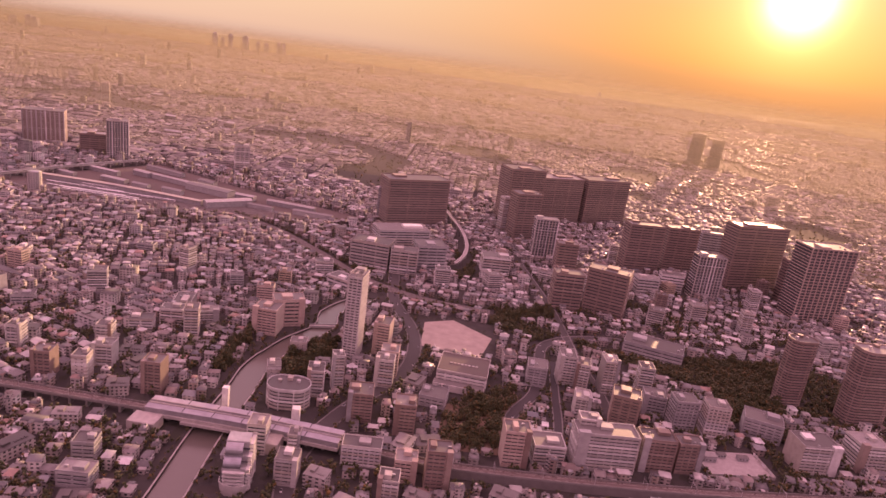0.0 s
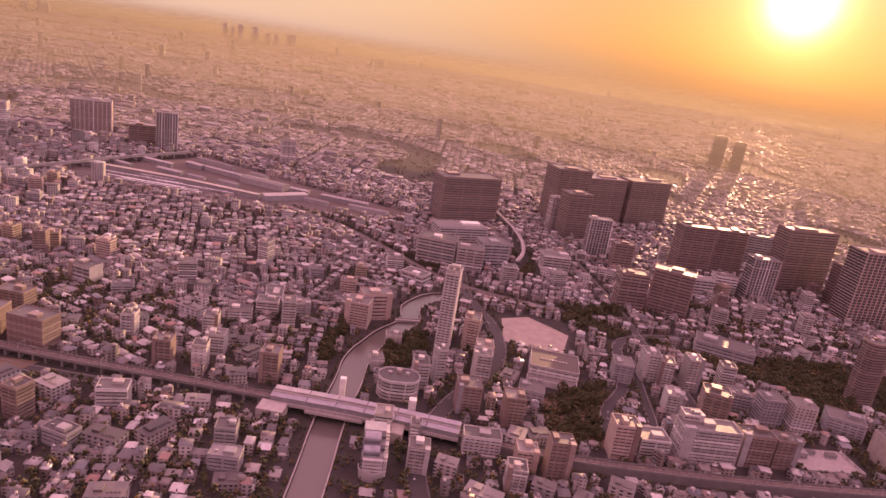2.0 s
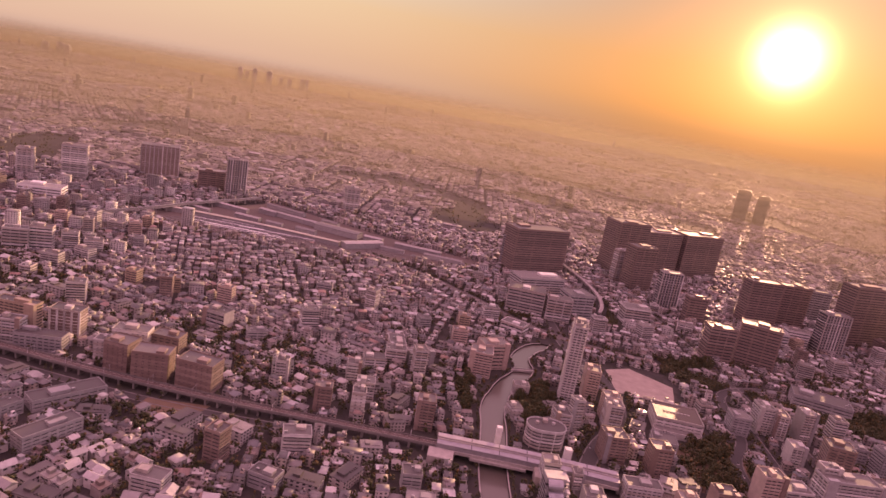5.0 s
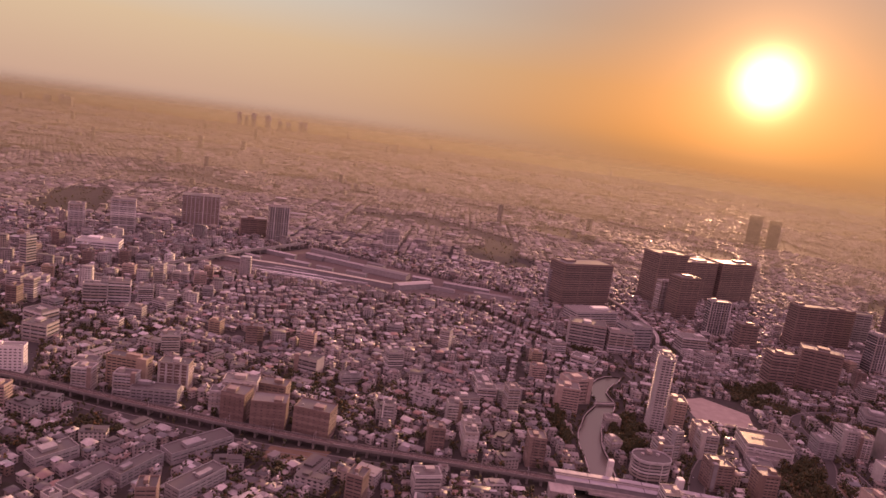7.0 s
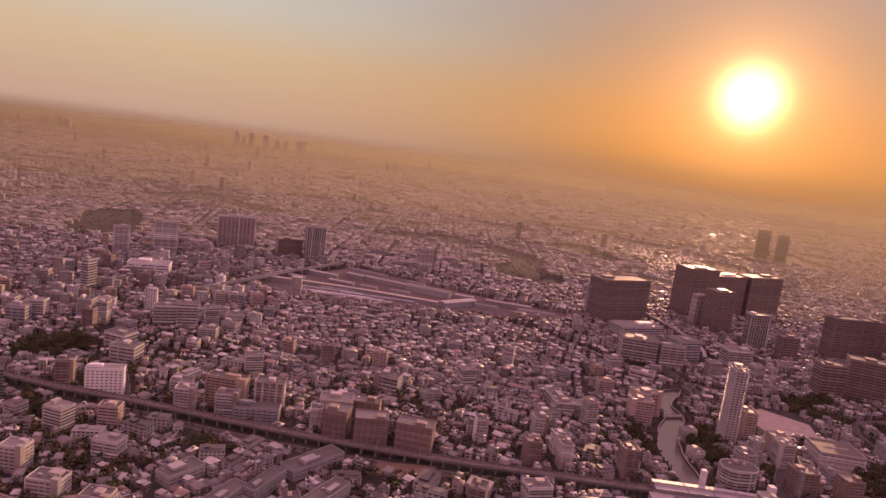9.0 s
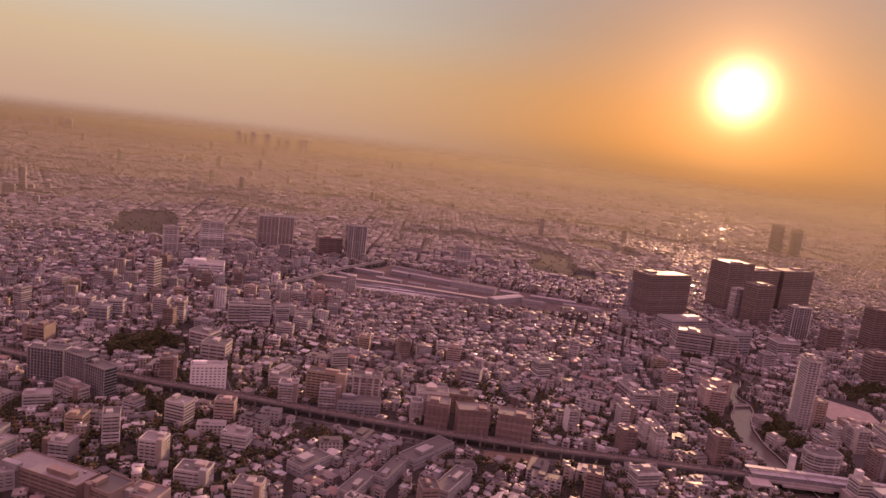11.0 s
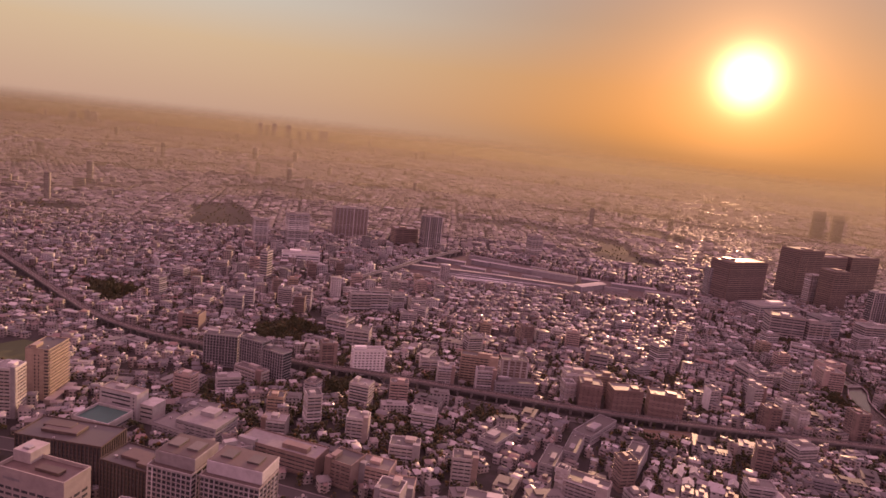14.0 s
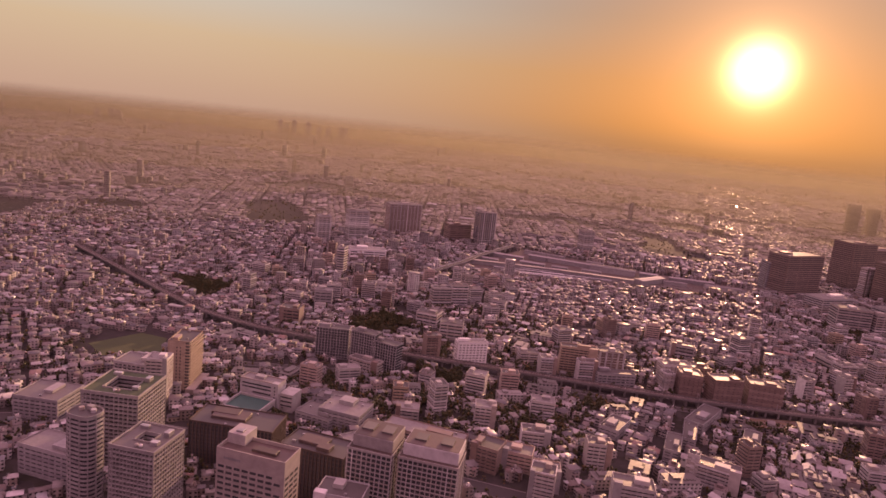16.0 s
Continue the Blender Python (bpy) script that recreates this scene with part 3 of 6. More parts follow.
# ---- buildings ----
STYLES = {  # wall, core, belt share of a storey, pier spacing, pier width, how far the core sits back
    "apt_white": (M_WHITE, M_GLASS, 0.52, 3.0, 0.35, 0.55), "apt_pink": (M_PINK, M_GLASS, 0.52, 3.0, 0.35, 0.5), "apt_brown": (M_BROWN, M_GLASS, 0.55, 3.2, 0.5, 0.5),
    "apt_gold": (M_GOLD, M_GLASS, 0.5, 3.0, 0.35, 0.5), "apt_grey": (M_GREY, M_GLASS, 0.55, 3.0, 0.4, 0.5),
    "plain_white": (M_WHITE, M_GLASS, 0.72, 3.4, 1.9, 0.25), "office_white": (M_WHITE, M_GLASS, 0.55, 2.6, 0.8, 0.3), "office_grey": (M_GREY, M_GLASS, 0.6, 2.8, 0.8, 0.3),
    "strip": (M_WHITE, M_GLASS, 0.5, 9.0, 0.5, 0.3), "dark": (M_DARK, M_GLASS, 0.66, 5.0, 1.2, 0.15),
    "rib_grey": (M_GREY, M_GLASS, 0.2, 2.2, 0.45, 0.5), "bright": (M_BRIGHT, M_GLASS, 0.62, 2.4, 1.2, 0.2), "blank_brown": (M_BROWN, M_GLASS, 0.82, 4.0, 2.2, 0.12),
    "rib_tan": (M_PINK, M_GLASS, 0.22, 3.0, 0.8, 0.5), "crown": (M_CROWN, M_GLASS, 0.40, 3.1, 0.7, 0.9),
    "rib_white": (M_WHITE, M_GLASS, 0.22, 3.3, 0.9, 0.5), "rib_dark": (M_WHITE, M_DARK, 0.15, 5.0, 1.3, 0.6), "rib_brown": (M_UMBER, M_GLASS, 0.2, 1.9, 0.6, 0.35),
    "office_dark": (M_DARK, M_GLASS, 0.62, 3.4, 0.9, 0.2), "low": (M_GREY, M_GLASS, 0.66, 4.0, 1.0, 0.25), "hall": (M_WHITE, M_GLASS, 0.7, 5.0, 1.2, 0.25),
    "hotel": (M_WHITE, M_GLASS, 0.62, 3.6, 1.3, 0.35), "grid": (M_WHITE, M_GLASS, 0.24, 2.1, 0.36, 0.6)}


def roof_kit(root, w, d, h, mat, roof, rnd, plant=True):
    """Deck, parapet, stair house and plant on a flat roof."""
    part("roof_deck", box_bm(-w / 2 + 0.25, w / 2 - 0.25, -d / 2 + 0.25, d / 2 - 0.25, h, h + 0.12), roof, root)
    bm = bmesh.new()
    for x0, x1, y0, y1 in ((-w / 2, w / 2, -d / 2, -d / 2 + 0.25), (-w / 2, w / 2, d / 2 - 0.25, d / 2), (-w / 2, -w / 2 + 0.25, -d / 2 + 0.25, d / 2 - 0.25), (w / 2 - 0.25, w / 2, -d / 2 + 0.25, d / 2 - 0.25)):
        add_box(bm, x0, x1, y0, y1, h, h + 0.75)
    part("parapet", bm, mat, root)
    if not plant or min(w, d) < 6:
        return
    pw, pd, ph = w * rnd.uniform(0.2, 0.4), d * rnd.uniform(0.3, 0.5), rnd.uniform(1.6, 2.6)
    px = rnd.uniform(-w / 2 + pw / 2 + 0.8, w / 2 - pw / 2 - 0.8)
    py = rnd.uniform(-d / 2 + pd / 2 + 0.8, d / 2 - pd / 2 - 0.8)
    part("stair_house", box_bm(px - pw / 2, px + pw / 2, py - pd / 2, py + pd / 2, h + 0.12, h + ph, 0.1), mat, root)
    for _ in range(min(2, int(w * d / 260) + 1)):
        ux, uy, s = rnd.uniform(-w / 2 + 1.2, w / 2 - 1.2), rnd.uniform(-d / 2 + 1.2, d / 2 - 1.2), rnd.uniform(0.4, 0.9)
        if abs(ux - px) < pw / 2 + s and abs(uy - py) < pd / 2 + s:
            continue
        part("air_unit", box_bm(ux - s, ux + s, uy - s * 0.6, uy + s * 0.6, h + 0.12, h + 0.12 + s * 1.3, 0.06), M_METAL, root, "galvanised air unit")


def shell(root, w, d, h, style, rnd, z0=0.0, storey=1.95, max_piers=18, sides=True):
    """A glazed core behind a belt of wall at each storey and piers between the windows."""
    wall, core, share, gap, thick, back = STYLES[style]
    part("glazed_core", box_bm(-w / 2 + back, w / 2 - back, -d / 2 + back, d / 2 - back, z0, h - 0.02), core, root, "dark window glass")
    n = max(1, round((h - z0) / storey))
    st = (h - z0) / n
    i = 0.28 if style.startswith("rib") or style == "grid" else 0.0
    belt = mesh_of("storey_belt", box_bm(-w / 2 + i, w / 2 - i, -d / 2 + i, d / 2 - i, 0, st * share), wall)
    for i in range(n):
        put("storey_belt", belt, root, pose(0, 0, z0 + st * (i + 1) - st * share))
    put("storey_belt", mesh_of("storey_belt", box_bm(-w / 2, w / 2, -d / 2, d / 2, z0, z0 + st * 0.25), wall), root)
    col = mesh_of("pier", box_bm(-thick / 2, thick / 2, -thick / 2, thick / 2, z0, h - 0.03), wall)
    out = 0.04 if style.startswith("rib") or style == "grid" else -0.04
    if style in ("grid", "rib_white", "rib_brown", "rib_dark", "rib_grey", "rib_tan"):
        max_piers = int(max_piers * (1.5 if max_piers > 6 else 2.6))
    k = max(2, min(max_piers, round(w / gap) + 1))
    for i in range(k):
        x = -w / 2 + thick / 2 + (w - thick) * i / (k - 1)
        put("pier", col, root, pose(x, -d / 2 + thick / 2 - out, 0))
    k2 = max(2, min(max_piers // 2, round(d / gap) + 1))
    for s in (-1, 1) if sides else ():
        for i in range(1, k2):
            y = -d / 2 + thick / 2 + (d - thick) * i / (k2 - 1)
            put("pier", col, root, pose(s * (w / 2 - thick / 2 + out), y, 0))
    return st


def building(x, y, w, d, h, ang, style, label, name="apartment_block", category="building", roof=None, plant=True):
    rnd = random.Random(int(x * 13 + y * 7))
    root = tagged(new(name), label, category)
    root.matrix_basis = pose(x, y, 0, 0, 0, ang)
    shell(root, w, d, h, style, rnd, 0.0, 1.95 if y < 420 else 2.8, 9 if y < 420 else 4, y < 330)
    roof_kit(root, w, d, h, STYLES[style][0], roof or M_ROOF, rnd, plant)
    if style.startswith("apt") and y < 480:
        side = rnd.choice((-1, 1))
        cx, half = side * (w / 2 - w * 0.11), w * rnd.uniform(0.09, 0.13)
        part("stair_tower", box_bm(cx - half, cx + half, -d / 2 - 0.5, -d / 2 + 2.5, 0, h + rnd.uniform(0.9, 2.2), 0.06), rnd.choice((STYLES[style][0], M_GREY, M_BROWN)), root, "blank stair tower")
        part("end_wall", box_bm(-side * w / 2 - 0.12, -side * w / 2 + 0.12, -d / 2 - 0.3, d / 2 + 0.1, 0, h + 0.5), STYLES[style][0], root)
    claim(x, y, w, d, ang)
    return root

building(-16, 406, 10.6, 14.0, 21.9, -8, "apt_pink", "buff-tiled apartment block with 11 storeys of balconies and flat roof", "apartment_block")
building(-38, 352, 6.8, 8.0, 21.4, 15, "apt_white", "white apartment block with 11 storeys of balconies and flat roof", "apartment_block")
building(-49, 343, 9.4, 12.0, 15.9, 6, "apt_white", "white apartment block with 8 storeys of balconies and flat roof", "apartment_block")
building(-76, 356, 8.0, 10.0, 8.2, 14, "plain_white", "plain white 4-storey slab with few small windows", "apartment_tower")
building(-134, 326, 10.5, 11.0, 18.8, 0, "apt_brown", "brown-tiled apartment block with 10 storeys of balconies and flat roof", "apartment_block")
building(-174, 328, 8.1, 9.0, 16.1, 5, "plain_white", "plain white 8-storey slab with few small windows", "apartment_tower")
building(-182, 371, 9.3, 9.0, 13.9, 6, "apt_white", "white apartment block with 7 storeys of balconies and flat roof", "apartment_block")
building(-172, 349, 11.4, 10.0, 13.1, 4, "apt_white", "white apartment block with 7 storeys of balconies and flat roof", "apartment_block")
building(-195, 329, 10.1, 10.0, 15.8, 4, "apt_brown", "brown-tiled apartment block with 8 storeys of balconies and flat roof", "apartment_block")
building(-225, 354, 7.9, 9.0, 16.1, 5, "apt_white", "white apartment block with 8 storeys of balconies and flat roof", "apartment_block")
building(-95, 417, 16.3, 16.0, 18.0, -6, "apt_pink", "buff-tiled apartment block with 9 storeys of balconies and flat roof", "apartment_block")
building(-85, 433, 21.0, 14.0, 19.4, 20, "apt_pink", "buff-tiled apartment block with 10 storeys of balconies and flat roof", "apartment_block")
building(-157, 431, 12.1, 22.0, 9.6, 8, "apt_white", "white apartment block with 5 storeys of balconies and flat roof", "apartment_block")
building(-139, 419, 19.5, 10.0, 9.0, 20, "apt_white", "white apartment block with 5 storeys of balconies and flat roof", "apartment_block")
building(-12, 746, 73.9, 30.0, 52.8, 25, "dark", "dark bronze glass office tower, 27 storeys, against the sun", "office_tower")
building(-44, 751, 12.5, 26.0, 39.0, -8, "office_grey", "grey concrete office block with 20 rows of windows", "office_block")
building(120, 825, 47.6, 34.0, 67.2, 20, "dark", "dark bronze glass office tower, 34 storeys, against the sun", "office_tower")
building(169, 847, 62.7, 30.0, 57.7, 22, "dark", "dark bronze glass office tower, 30 storeys, against the sun", "office_tower")
building(234, 869, 65.5, 30.0, 58.6, 22, "dark", "dark bronze glass office tower, 30 storeys, against the sun", "office_tower")
building(101, 759, 21.1, 12.0, 40.9, 23, "plain_white", "plain white 21-storey slab with few small windows", "apartment_tower")
building(116, 740, 30.3, 22.0, 53.1, 20, "dark", "dark bronze glass office tower, 27 storeys, against the sun", "office_tower")
building(-41, 580, 35.7, 22.0, 23.7, -10, "office_white", "white office block with 12 rows of windows", "office_block")
building(-19, 653, 53.7, 26.0, 18.5, 21, "office_white", "white office block with 9 rows of windows", "office_block")
building(-11, 569, 24.2, 14.0, 22.0, -0, "office_white", "white office block with 11 rows of windows", "office_block")
building(11, 592, 27.0, 22.0, 23.7, 16, "office_grey", "grey concrete office block with 12 rows of windows", "office_block")
building(75, 603, 26.6, 18.0, 16.2, 4, "apt_white", "white apartment block with 8 storeys of balconies and flat roof", "apartment_block")
building(130, 532, 24.6, 16.0, 31.3, 1, "apt_brown", "brown-tiled apartment block with 16 storeys of balconies and flat roof", "apartment_block")
building(164, 528, 34.3, 20.0, 39.2, -24, "dark", "dark bronze glass office tower, 20 storeys, against the sun", "office_tower")
building(279, 605, 27.2, 16.0, 41.9, 4, "rib_white", "white tower with upright ribs, 21 storeys", "ribbed_tower")
building(373, 583, 46.6, 26.0, 70.1, 7, "rib_tan", "buff-tiled tower with upright ribs, 36 storeys", "ribbed_tower")
building(221, 598, 21.2, 12.0, 15.0, 3, "apt_white", "white apartment block with 8 storeys of balconies and flat roof", "apartment_block")
building(249, 611, 21.7, 12.0, 17.0, -5, "apt_white", "white apartment block with 9 storeys of balconies and flat roof", "apartment_block")
building(130, 671, 24.3, 12.0, 42.2, 6, "rib_white", "white tower with upright ribs, 22 storeys", "ribbed_tower")
building(233, 669, 38.6, 18.0, 50.3, 7, "dark", "dark bronze glass office tower, 26 storeys, against the sun", "office_tower")
building(280, 690, 34.1, 18.0, 46.8, 4, "office_dark", "dark brown office block with 24 rows of windows", "office_block")
building(332, 727, 29.1, 14.0, 37.3, -2, "office_grey", "grey concrete office block with 19 rows of windows", "office_block")
building(342, 653, 60.0, 22.0, 67.1, 14, "dark", "dark bronze glass office tower, 34 storeys, against the sun", "office_tower")
building(378, 624, 30.2, 14.0, 43.2, 9, "office_dark", "dark brown office block with 22 rows of windows", "office_block")
building(148, 634, 20.7, 12.0, 28.6, 3, "office_dark", "dark brown office block with 15 rows of windows", "office_block")
building(640, 1605, 32, 20, 76, -25, "office_grey", "far grey tower rising from the hazy city", "apartment_tower")
building(680, 1583, 28, 20, 70, -25, "office_grey", "far grey tower beside its neighbour", "apartment_tower")
building(62, 297, 13.2, 12.0, 20.1, 1, "apt_pink", "buff-tiled apartment block with 10 storeys of balconies and flat roof", "apartment_block")
building(80, 302, 16.6, 14.0, 11.4, 2, "strip", "white block with 6 dark window strips", "office_block")
building(109, 302, 32.7, 13.0, 21.4, 2, "apt_white", "white apartment block with 11 storeys of balconies and flat roof", "apartment_block")
building(101, 308, 10.8, 8.0, 24.5, 0, "apt_white", "white apartment block with 13 storeys of balconies and flat roof", "apartment_block")
building(138, 306, 18.1, 12.0, 19.0, 1, "apt_brown", "brown-tiled apartment block with 10 storeys of balconies and flat roof", "apartment_block")
building(156, 307, 13.9, 10.0, 17.5, 3, "apt_brown", "brown-tiled apartment block with 9 storeys of balconies and flat roof", "apartment_block")
building(234, 323, 22.0, 16.0, 17.2, 3, "apt_white", "white apartment block with 9 storeys of balconies and flat roof", "apartment_block")
building(270, 331, 17.2, 16.0, 16.5, 4, "apt_white", "white apartment block with 8 storeys of balconies and flat roof", "apartment_block")
building(22, 269, 11.6, 10.0, 21.7, 2, "apt_brown", "brown-tiled apartment block with 11 storeys of balconies and flat roof", "apartment_block")
building(-15, 282, 19.4, 10.0, 10.9, -0, "office_white", "white office block with 6 rows of windows", "office_block")
building(7, 273, 10.7, 10.0, 12.1, -1, "apt_pink", "buff-tiled apartment block with 6 storeys of balconies and flat roof", "apartment_block")
building(-0, 256, 9.4, 10.0, 12.8, -2, "apt_white", "white apartment block with 7 storeys of balconies and flat roof", "apartment_block")
building(-66, 283, 9.2, 10.0, 16.1, -0, "strip", "white block with 8 dark window strips", "office_block")
building(-47, 262, 10.2, 10.0, 13.4, -1, "apt_white", "white apartment block with 7 storeys of balconies and flat roof", "apartment_block")
building(-49, 287, 6.0, 8.0, 9.3, 2, "apt_white", "white apartment block with 5 storeys of balconies and flat roof", "apartment_block")
building(-21, 323, 13.6, 14.0, 16.7, 3, "apt_brown", "brown-tiled apartment block with 9 storeys of balconies and flat roof", "apartment_block")
building(-9, 376, 11.2, 12.0, 17.1, -1, "apt_pink", "buff-tiled apartment block with 9 storeys of balconies and flat roof", "apartment_block")
building(4, 314, 11.3, 12.0, 17.8, 1, "apt_brown", "brown-tiled apartment block with 9 storeys of balconies and flat roof", "apartment_block")
building(20, 347, 15.7, 14.0, 6.3, -11, "low", "low grey flat-roofed building with 3 storeys", "low_building")
building(106, 394, 10.6, 14.0, 19.6, -3, "apt_white", "white apartment block with 10 storeys of balconies and flat roof", "apartment_block")
building(116, 389, 8.6, 12.0, 17.3, -12, "apt_white", "white apartment block with 9 storeys of balconies and flat roof", "apartment_block")
building(132, 386, 9.5, 12.0, 22.9, 0, "apt_white", "white apartment block with 12 storeys of balconies and flat roof", "apartment_block")
building(157, 389, 9.4, 10.0, 19.7, -5, "strip", "white block with 10 dark window strips", "office_block")
building(183, 450, 42.6, 22.0, 10.1, -22, "low", "low grey flat-roofed building with 5 storeys", "low_building")
building(133, 348, 16.1, 14.0, 19.6, -15, "dark", "dark bronze glass office tower, 10 storeys, against the sun", "office_tower")
building(170, 353, 13.8, 12.0, 18.4, 2, "office_grey", "grey concrete office block with 9 rows of windows", "office_block")
building(187, 347, 13.1, 12.0, 20.1, -4, "office_white", "white office block with 10 rows of windows", "office_block")
building(109, 353, 9.3, 12.0, 13.1, -7, "apt_white", "white apartment block with 7 storeys of balconies and flat roof", "apartment_block")
building(157, 367, 13.6, 12.0, 12.3, -10, "apt_grey", "grey concrete apartment block with 6 storeys of balconies and flat roof", "apartment_block")
building(86, 387, 12.6, 14.0, 12.9, -7, "low", "low grey flat-roofed building with 7 storeys", "low_building")
building(220, 353, 21.8, 16.0, 11.7, -22, "low", "low grey flat-roofed building with 6 storeys", "low_building")
building(-540, 941, 51.8, 26.0, 43.7, 20, "rib_dark", "black and white tower with upright ribs, 22 storeys", "ribbed_tower")
building(-454, 908, 35.8, 22.0, 25.7, 20, "dark", "dark bronze glass office tower, 13 storeys, against the sun", "office_tower")
building(-415, 891, 27.4, 20.0, 49.8, 20, "rib_white", "white tower with upright ribs, 26 storeys", "ribbed_tower")
building(-254, 904, 19.7, 16.0, 35.0, 20, "plain_white", "plain white 18-storey slab with few small windows", "apartment_tower")
building(-671, 1388, 14.9, 14.0, 37.4, 20, "plain_white", "plain white 19-storey slab with few small windows", "apartment_tower")
building(-645, 792, 18.5, 16.0, 35.9, 20, "plain_white", "plain white 18-storey slab with few small windows", "apartment_tower")
building(-602, 825, 29.4, 18.0, 43.5, 20, "plain_white", "plain white 22-storey slab with few small windows", "apartment_tower")
building(-598, 606, 8.2, 12.6, 32.8, -14, "strip", "white block with 17 dark window strips", "office_block")
building(-578, 712, 45.0, 22.0, 12.3, 11, "bright", "broad white department store with few windows and flat roof", "department_store")
building(-553, 545, 15.4, 9.0, 12.5, 8, "plain_white", "plain white 6-storey slab with few small windows", "apartment_tower")
building(-601, 492, 15.8, 12.0, 14.1, 3, "office_grey", "grey concrete office block with 7 rows of windows", "office_block")
building(-619, 431, 16.4, 14.0, 13.4, -6, "apt_brown", "brown-tiled apartment block with 7 storeys of balconies and flat roof", "apartment_block")
building(-475, 368, 23.3, 9.0, 18.2, 14, "bright", "bright white hotel slab with nine rows of small windows", "hotel_block", "hotel")
building(-504, 461, 19.1, 16.0, 11.4, -20, "office_white", "white office block with 6 rows of windows", "office_block")
building(-486, 428, 19.3, 14.0, 13.9, -7, "office_white", "white office block with 7 rows of windows", "office_block")
building(-504, 375, 11.0, 10.0, 18.3, 15, "apt_brown", "brown-tiled apartment block with 9 storeys of balconies and flat roof", "apartment_block")
building(-576, 361, 24.0, 10.0, 22.4, -5, "rib_grey", "grey slab block with thin upright ribs, 11 storeys", "ribbed_tower")
building(-552, 352, 19.0, 10.0, 23.6, -26, "rib_grey", "grey slab block with thin upright ribs, 12 storeys", "ribbed_tower")
building(-536, 344, 19.5, 10.0, 20.0, -30, "rib_grey", "grey slab block with thin upright ribs, 10 storeys", "ribbed_tower")
building(-550, 337, 23.6, 8.0, 8.6, -30, "apt_white", "white apartment block with 4 storeys of balconies and flat roof", "apartment_block")
building(-419, 357, 12.1, 10.0, 15.1, 1, "apt_white", "white apartment block with 8 storeys of balconies and flat roof", "apartment_block")
building(-395, 366, 26.5, 9.0, 21.6, -7, "apt_gold", "warm tan apartment block with 11 storeys of balconies and flat roof", "apartment_block")
building(-391, 353, 13.6, 9.0, 15.8, 2, "apt_white", "white apartment block with 8 storeys of balconies and flat roof", "apartment_block")
building(-371, 349, 28.4, 10.0, 10.5, 3, "office_grey", "grey concrete office block with 5 rows of windows", "office_block")
building(-368, 374, 19.8, 12.0, 18.5, 1, "rib_dark", "black and white tower with upright ribs, 9 storeys", "ribbed_tower")
building(-333, 347, 7.5, 9.0, 14.7, 4, "plain_white", "plain white 8-storey slab with few small windows", "apartment_tower")
building(-322, 363, 21.7, 12.0, 16.7, 3, "plain_white", "plain white 9-storey slab with few small windows", "apartment_tower")
building(-302, 370, 18.6, 12.0, 13.5, -6, "dark", "dark bronze glass office tower, 7 storeys, against the sun", "office_tower")
building(-319, 342, 15.2, 14.0, 17.8, -9, "blank_brown", "brown-tiled apartment block with 9 storeys, mostly blank walls", "apartment_block")
building(-297, 334, 20.9, 14.0, 18.6, 3, "blank_brown", "brown-tiled apartment block with 10 storeys, mostly blank walls", "apartment_block")
building(-269, 332, 22.9, 14.0, 17.9, -12, "blank_brown", "brown-tiled apartment block with 9 storeys, mostly blank walls", "apartment_block")
building(-492, 523, 19.7, 10.0, 18.9, 17, "apt_white", "white apartment block with 10 storeys of balconies and flat roof", "apartment_block")
building(-475, 531, 18.0, 10.0, 21.2, 16, "apt_white", "white apartment block with 11 storeys of balconies and flat roof", "apartment_block")
building(-68, 388, 10.4, 8.0, 9.4, 5, "plain_white", "plain white 5-storey slab with few small windows", "apartment_tower")
building(-11, 362, 11.4, 10.0, 17.6, -2, "apt_white", "white apartment block with 9 storeys of balconies and flat roof", "apartment_block")
building(-289, 428, 18.6, 12.0, 12.0, -18, "apt_white", "white apartment block with 6 storeys of balconies and flat roof", "apartment_block")
building(-58, 514, 21.1, 14.0, 9.5, -30, "office_white", "white office block with 5 rows of windows", "office_block")
building(-545, 130, 18.0, 12.0, 34.0, -12, "apt_white", "white apartment block in front of the gridded office", "apartment_block")
building(-354, 217, 22.3, 12.0, 11.5, -30, "apt_white", "white apartment block with 6 storeys of balconies and flat roof", "apartment_block")
building(-366, 221, 6.0, 6.0, 15.4, -30, "plain_white", "plain white 8-storey slab with few small windows", "apartment_tower")
building(-689, 300, 24.1, 18.0, 10.0, -10, "office_white", "white office block with 5 rows of windows", "office_block")
building(-663, 262, 12.0, 11.0, 28.0, 2, "apt_white", "white apartment block with 11 storeys of balconies and flat roof", "apartment_block")
building(-713, 241, 25.1, 22.0, 12.0, -8, "office_grey", "grey concrete office block with 6 rows of windows", "office_block")
building(-679, 184, 27.9, 16.0, 14.0, -18, "office_grey", "grey concrete office block with 7 rows of windows", "office_block")
building(-477, 219, 14.5, 14.0, 13.0, -26, "apt_brown", "brown-tiled apartment block with 7 storeys of balconies and flat roof", "apartment_block")
building(-449, 203, 13.6, 12.0, 10.6, -9, "apt_pink", "buff-tiled apartment block with 5 storeys of balconies and flat roof", "apartment_block")
building(-461, 221, 16.4, 12.0, 9.8, -17, "apt_pink", "buff-tiled apartment block with 5 storeys of balconies and flat roof", "apartment_block")
building(-416, 228, 13.2, 10.0, 14.4, -6, "apt_white", "white apartment block with 7 storeys of balconies and flat roof", "apartment_block")
building(-454, 189, 12.0, 11.0, 17.0, -17, "apt_white", "white apartment block with 9 storeys of balconies and flat roof", "apartment_block")
building(-410, 188, 19.6, 12.0, 14.0, -13, "apt_white", "white apartment block with 7 storeys of balconies and flat roof", "apartment_block")
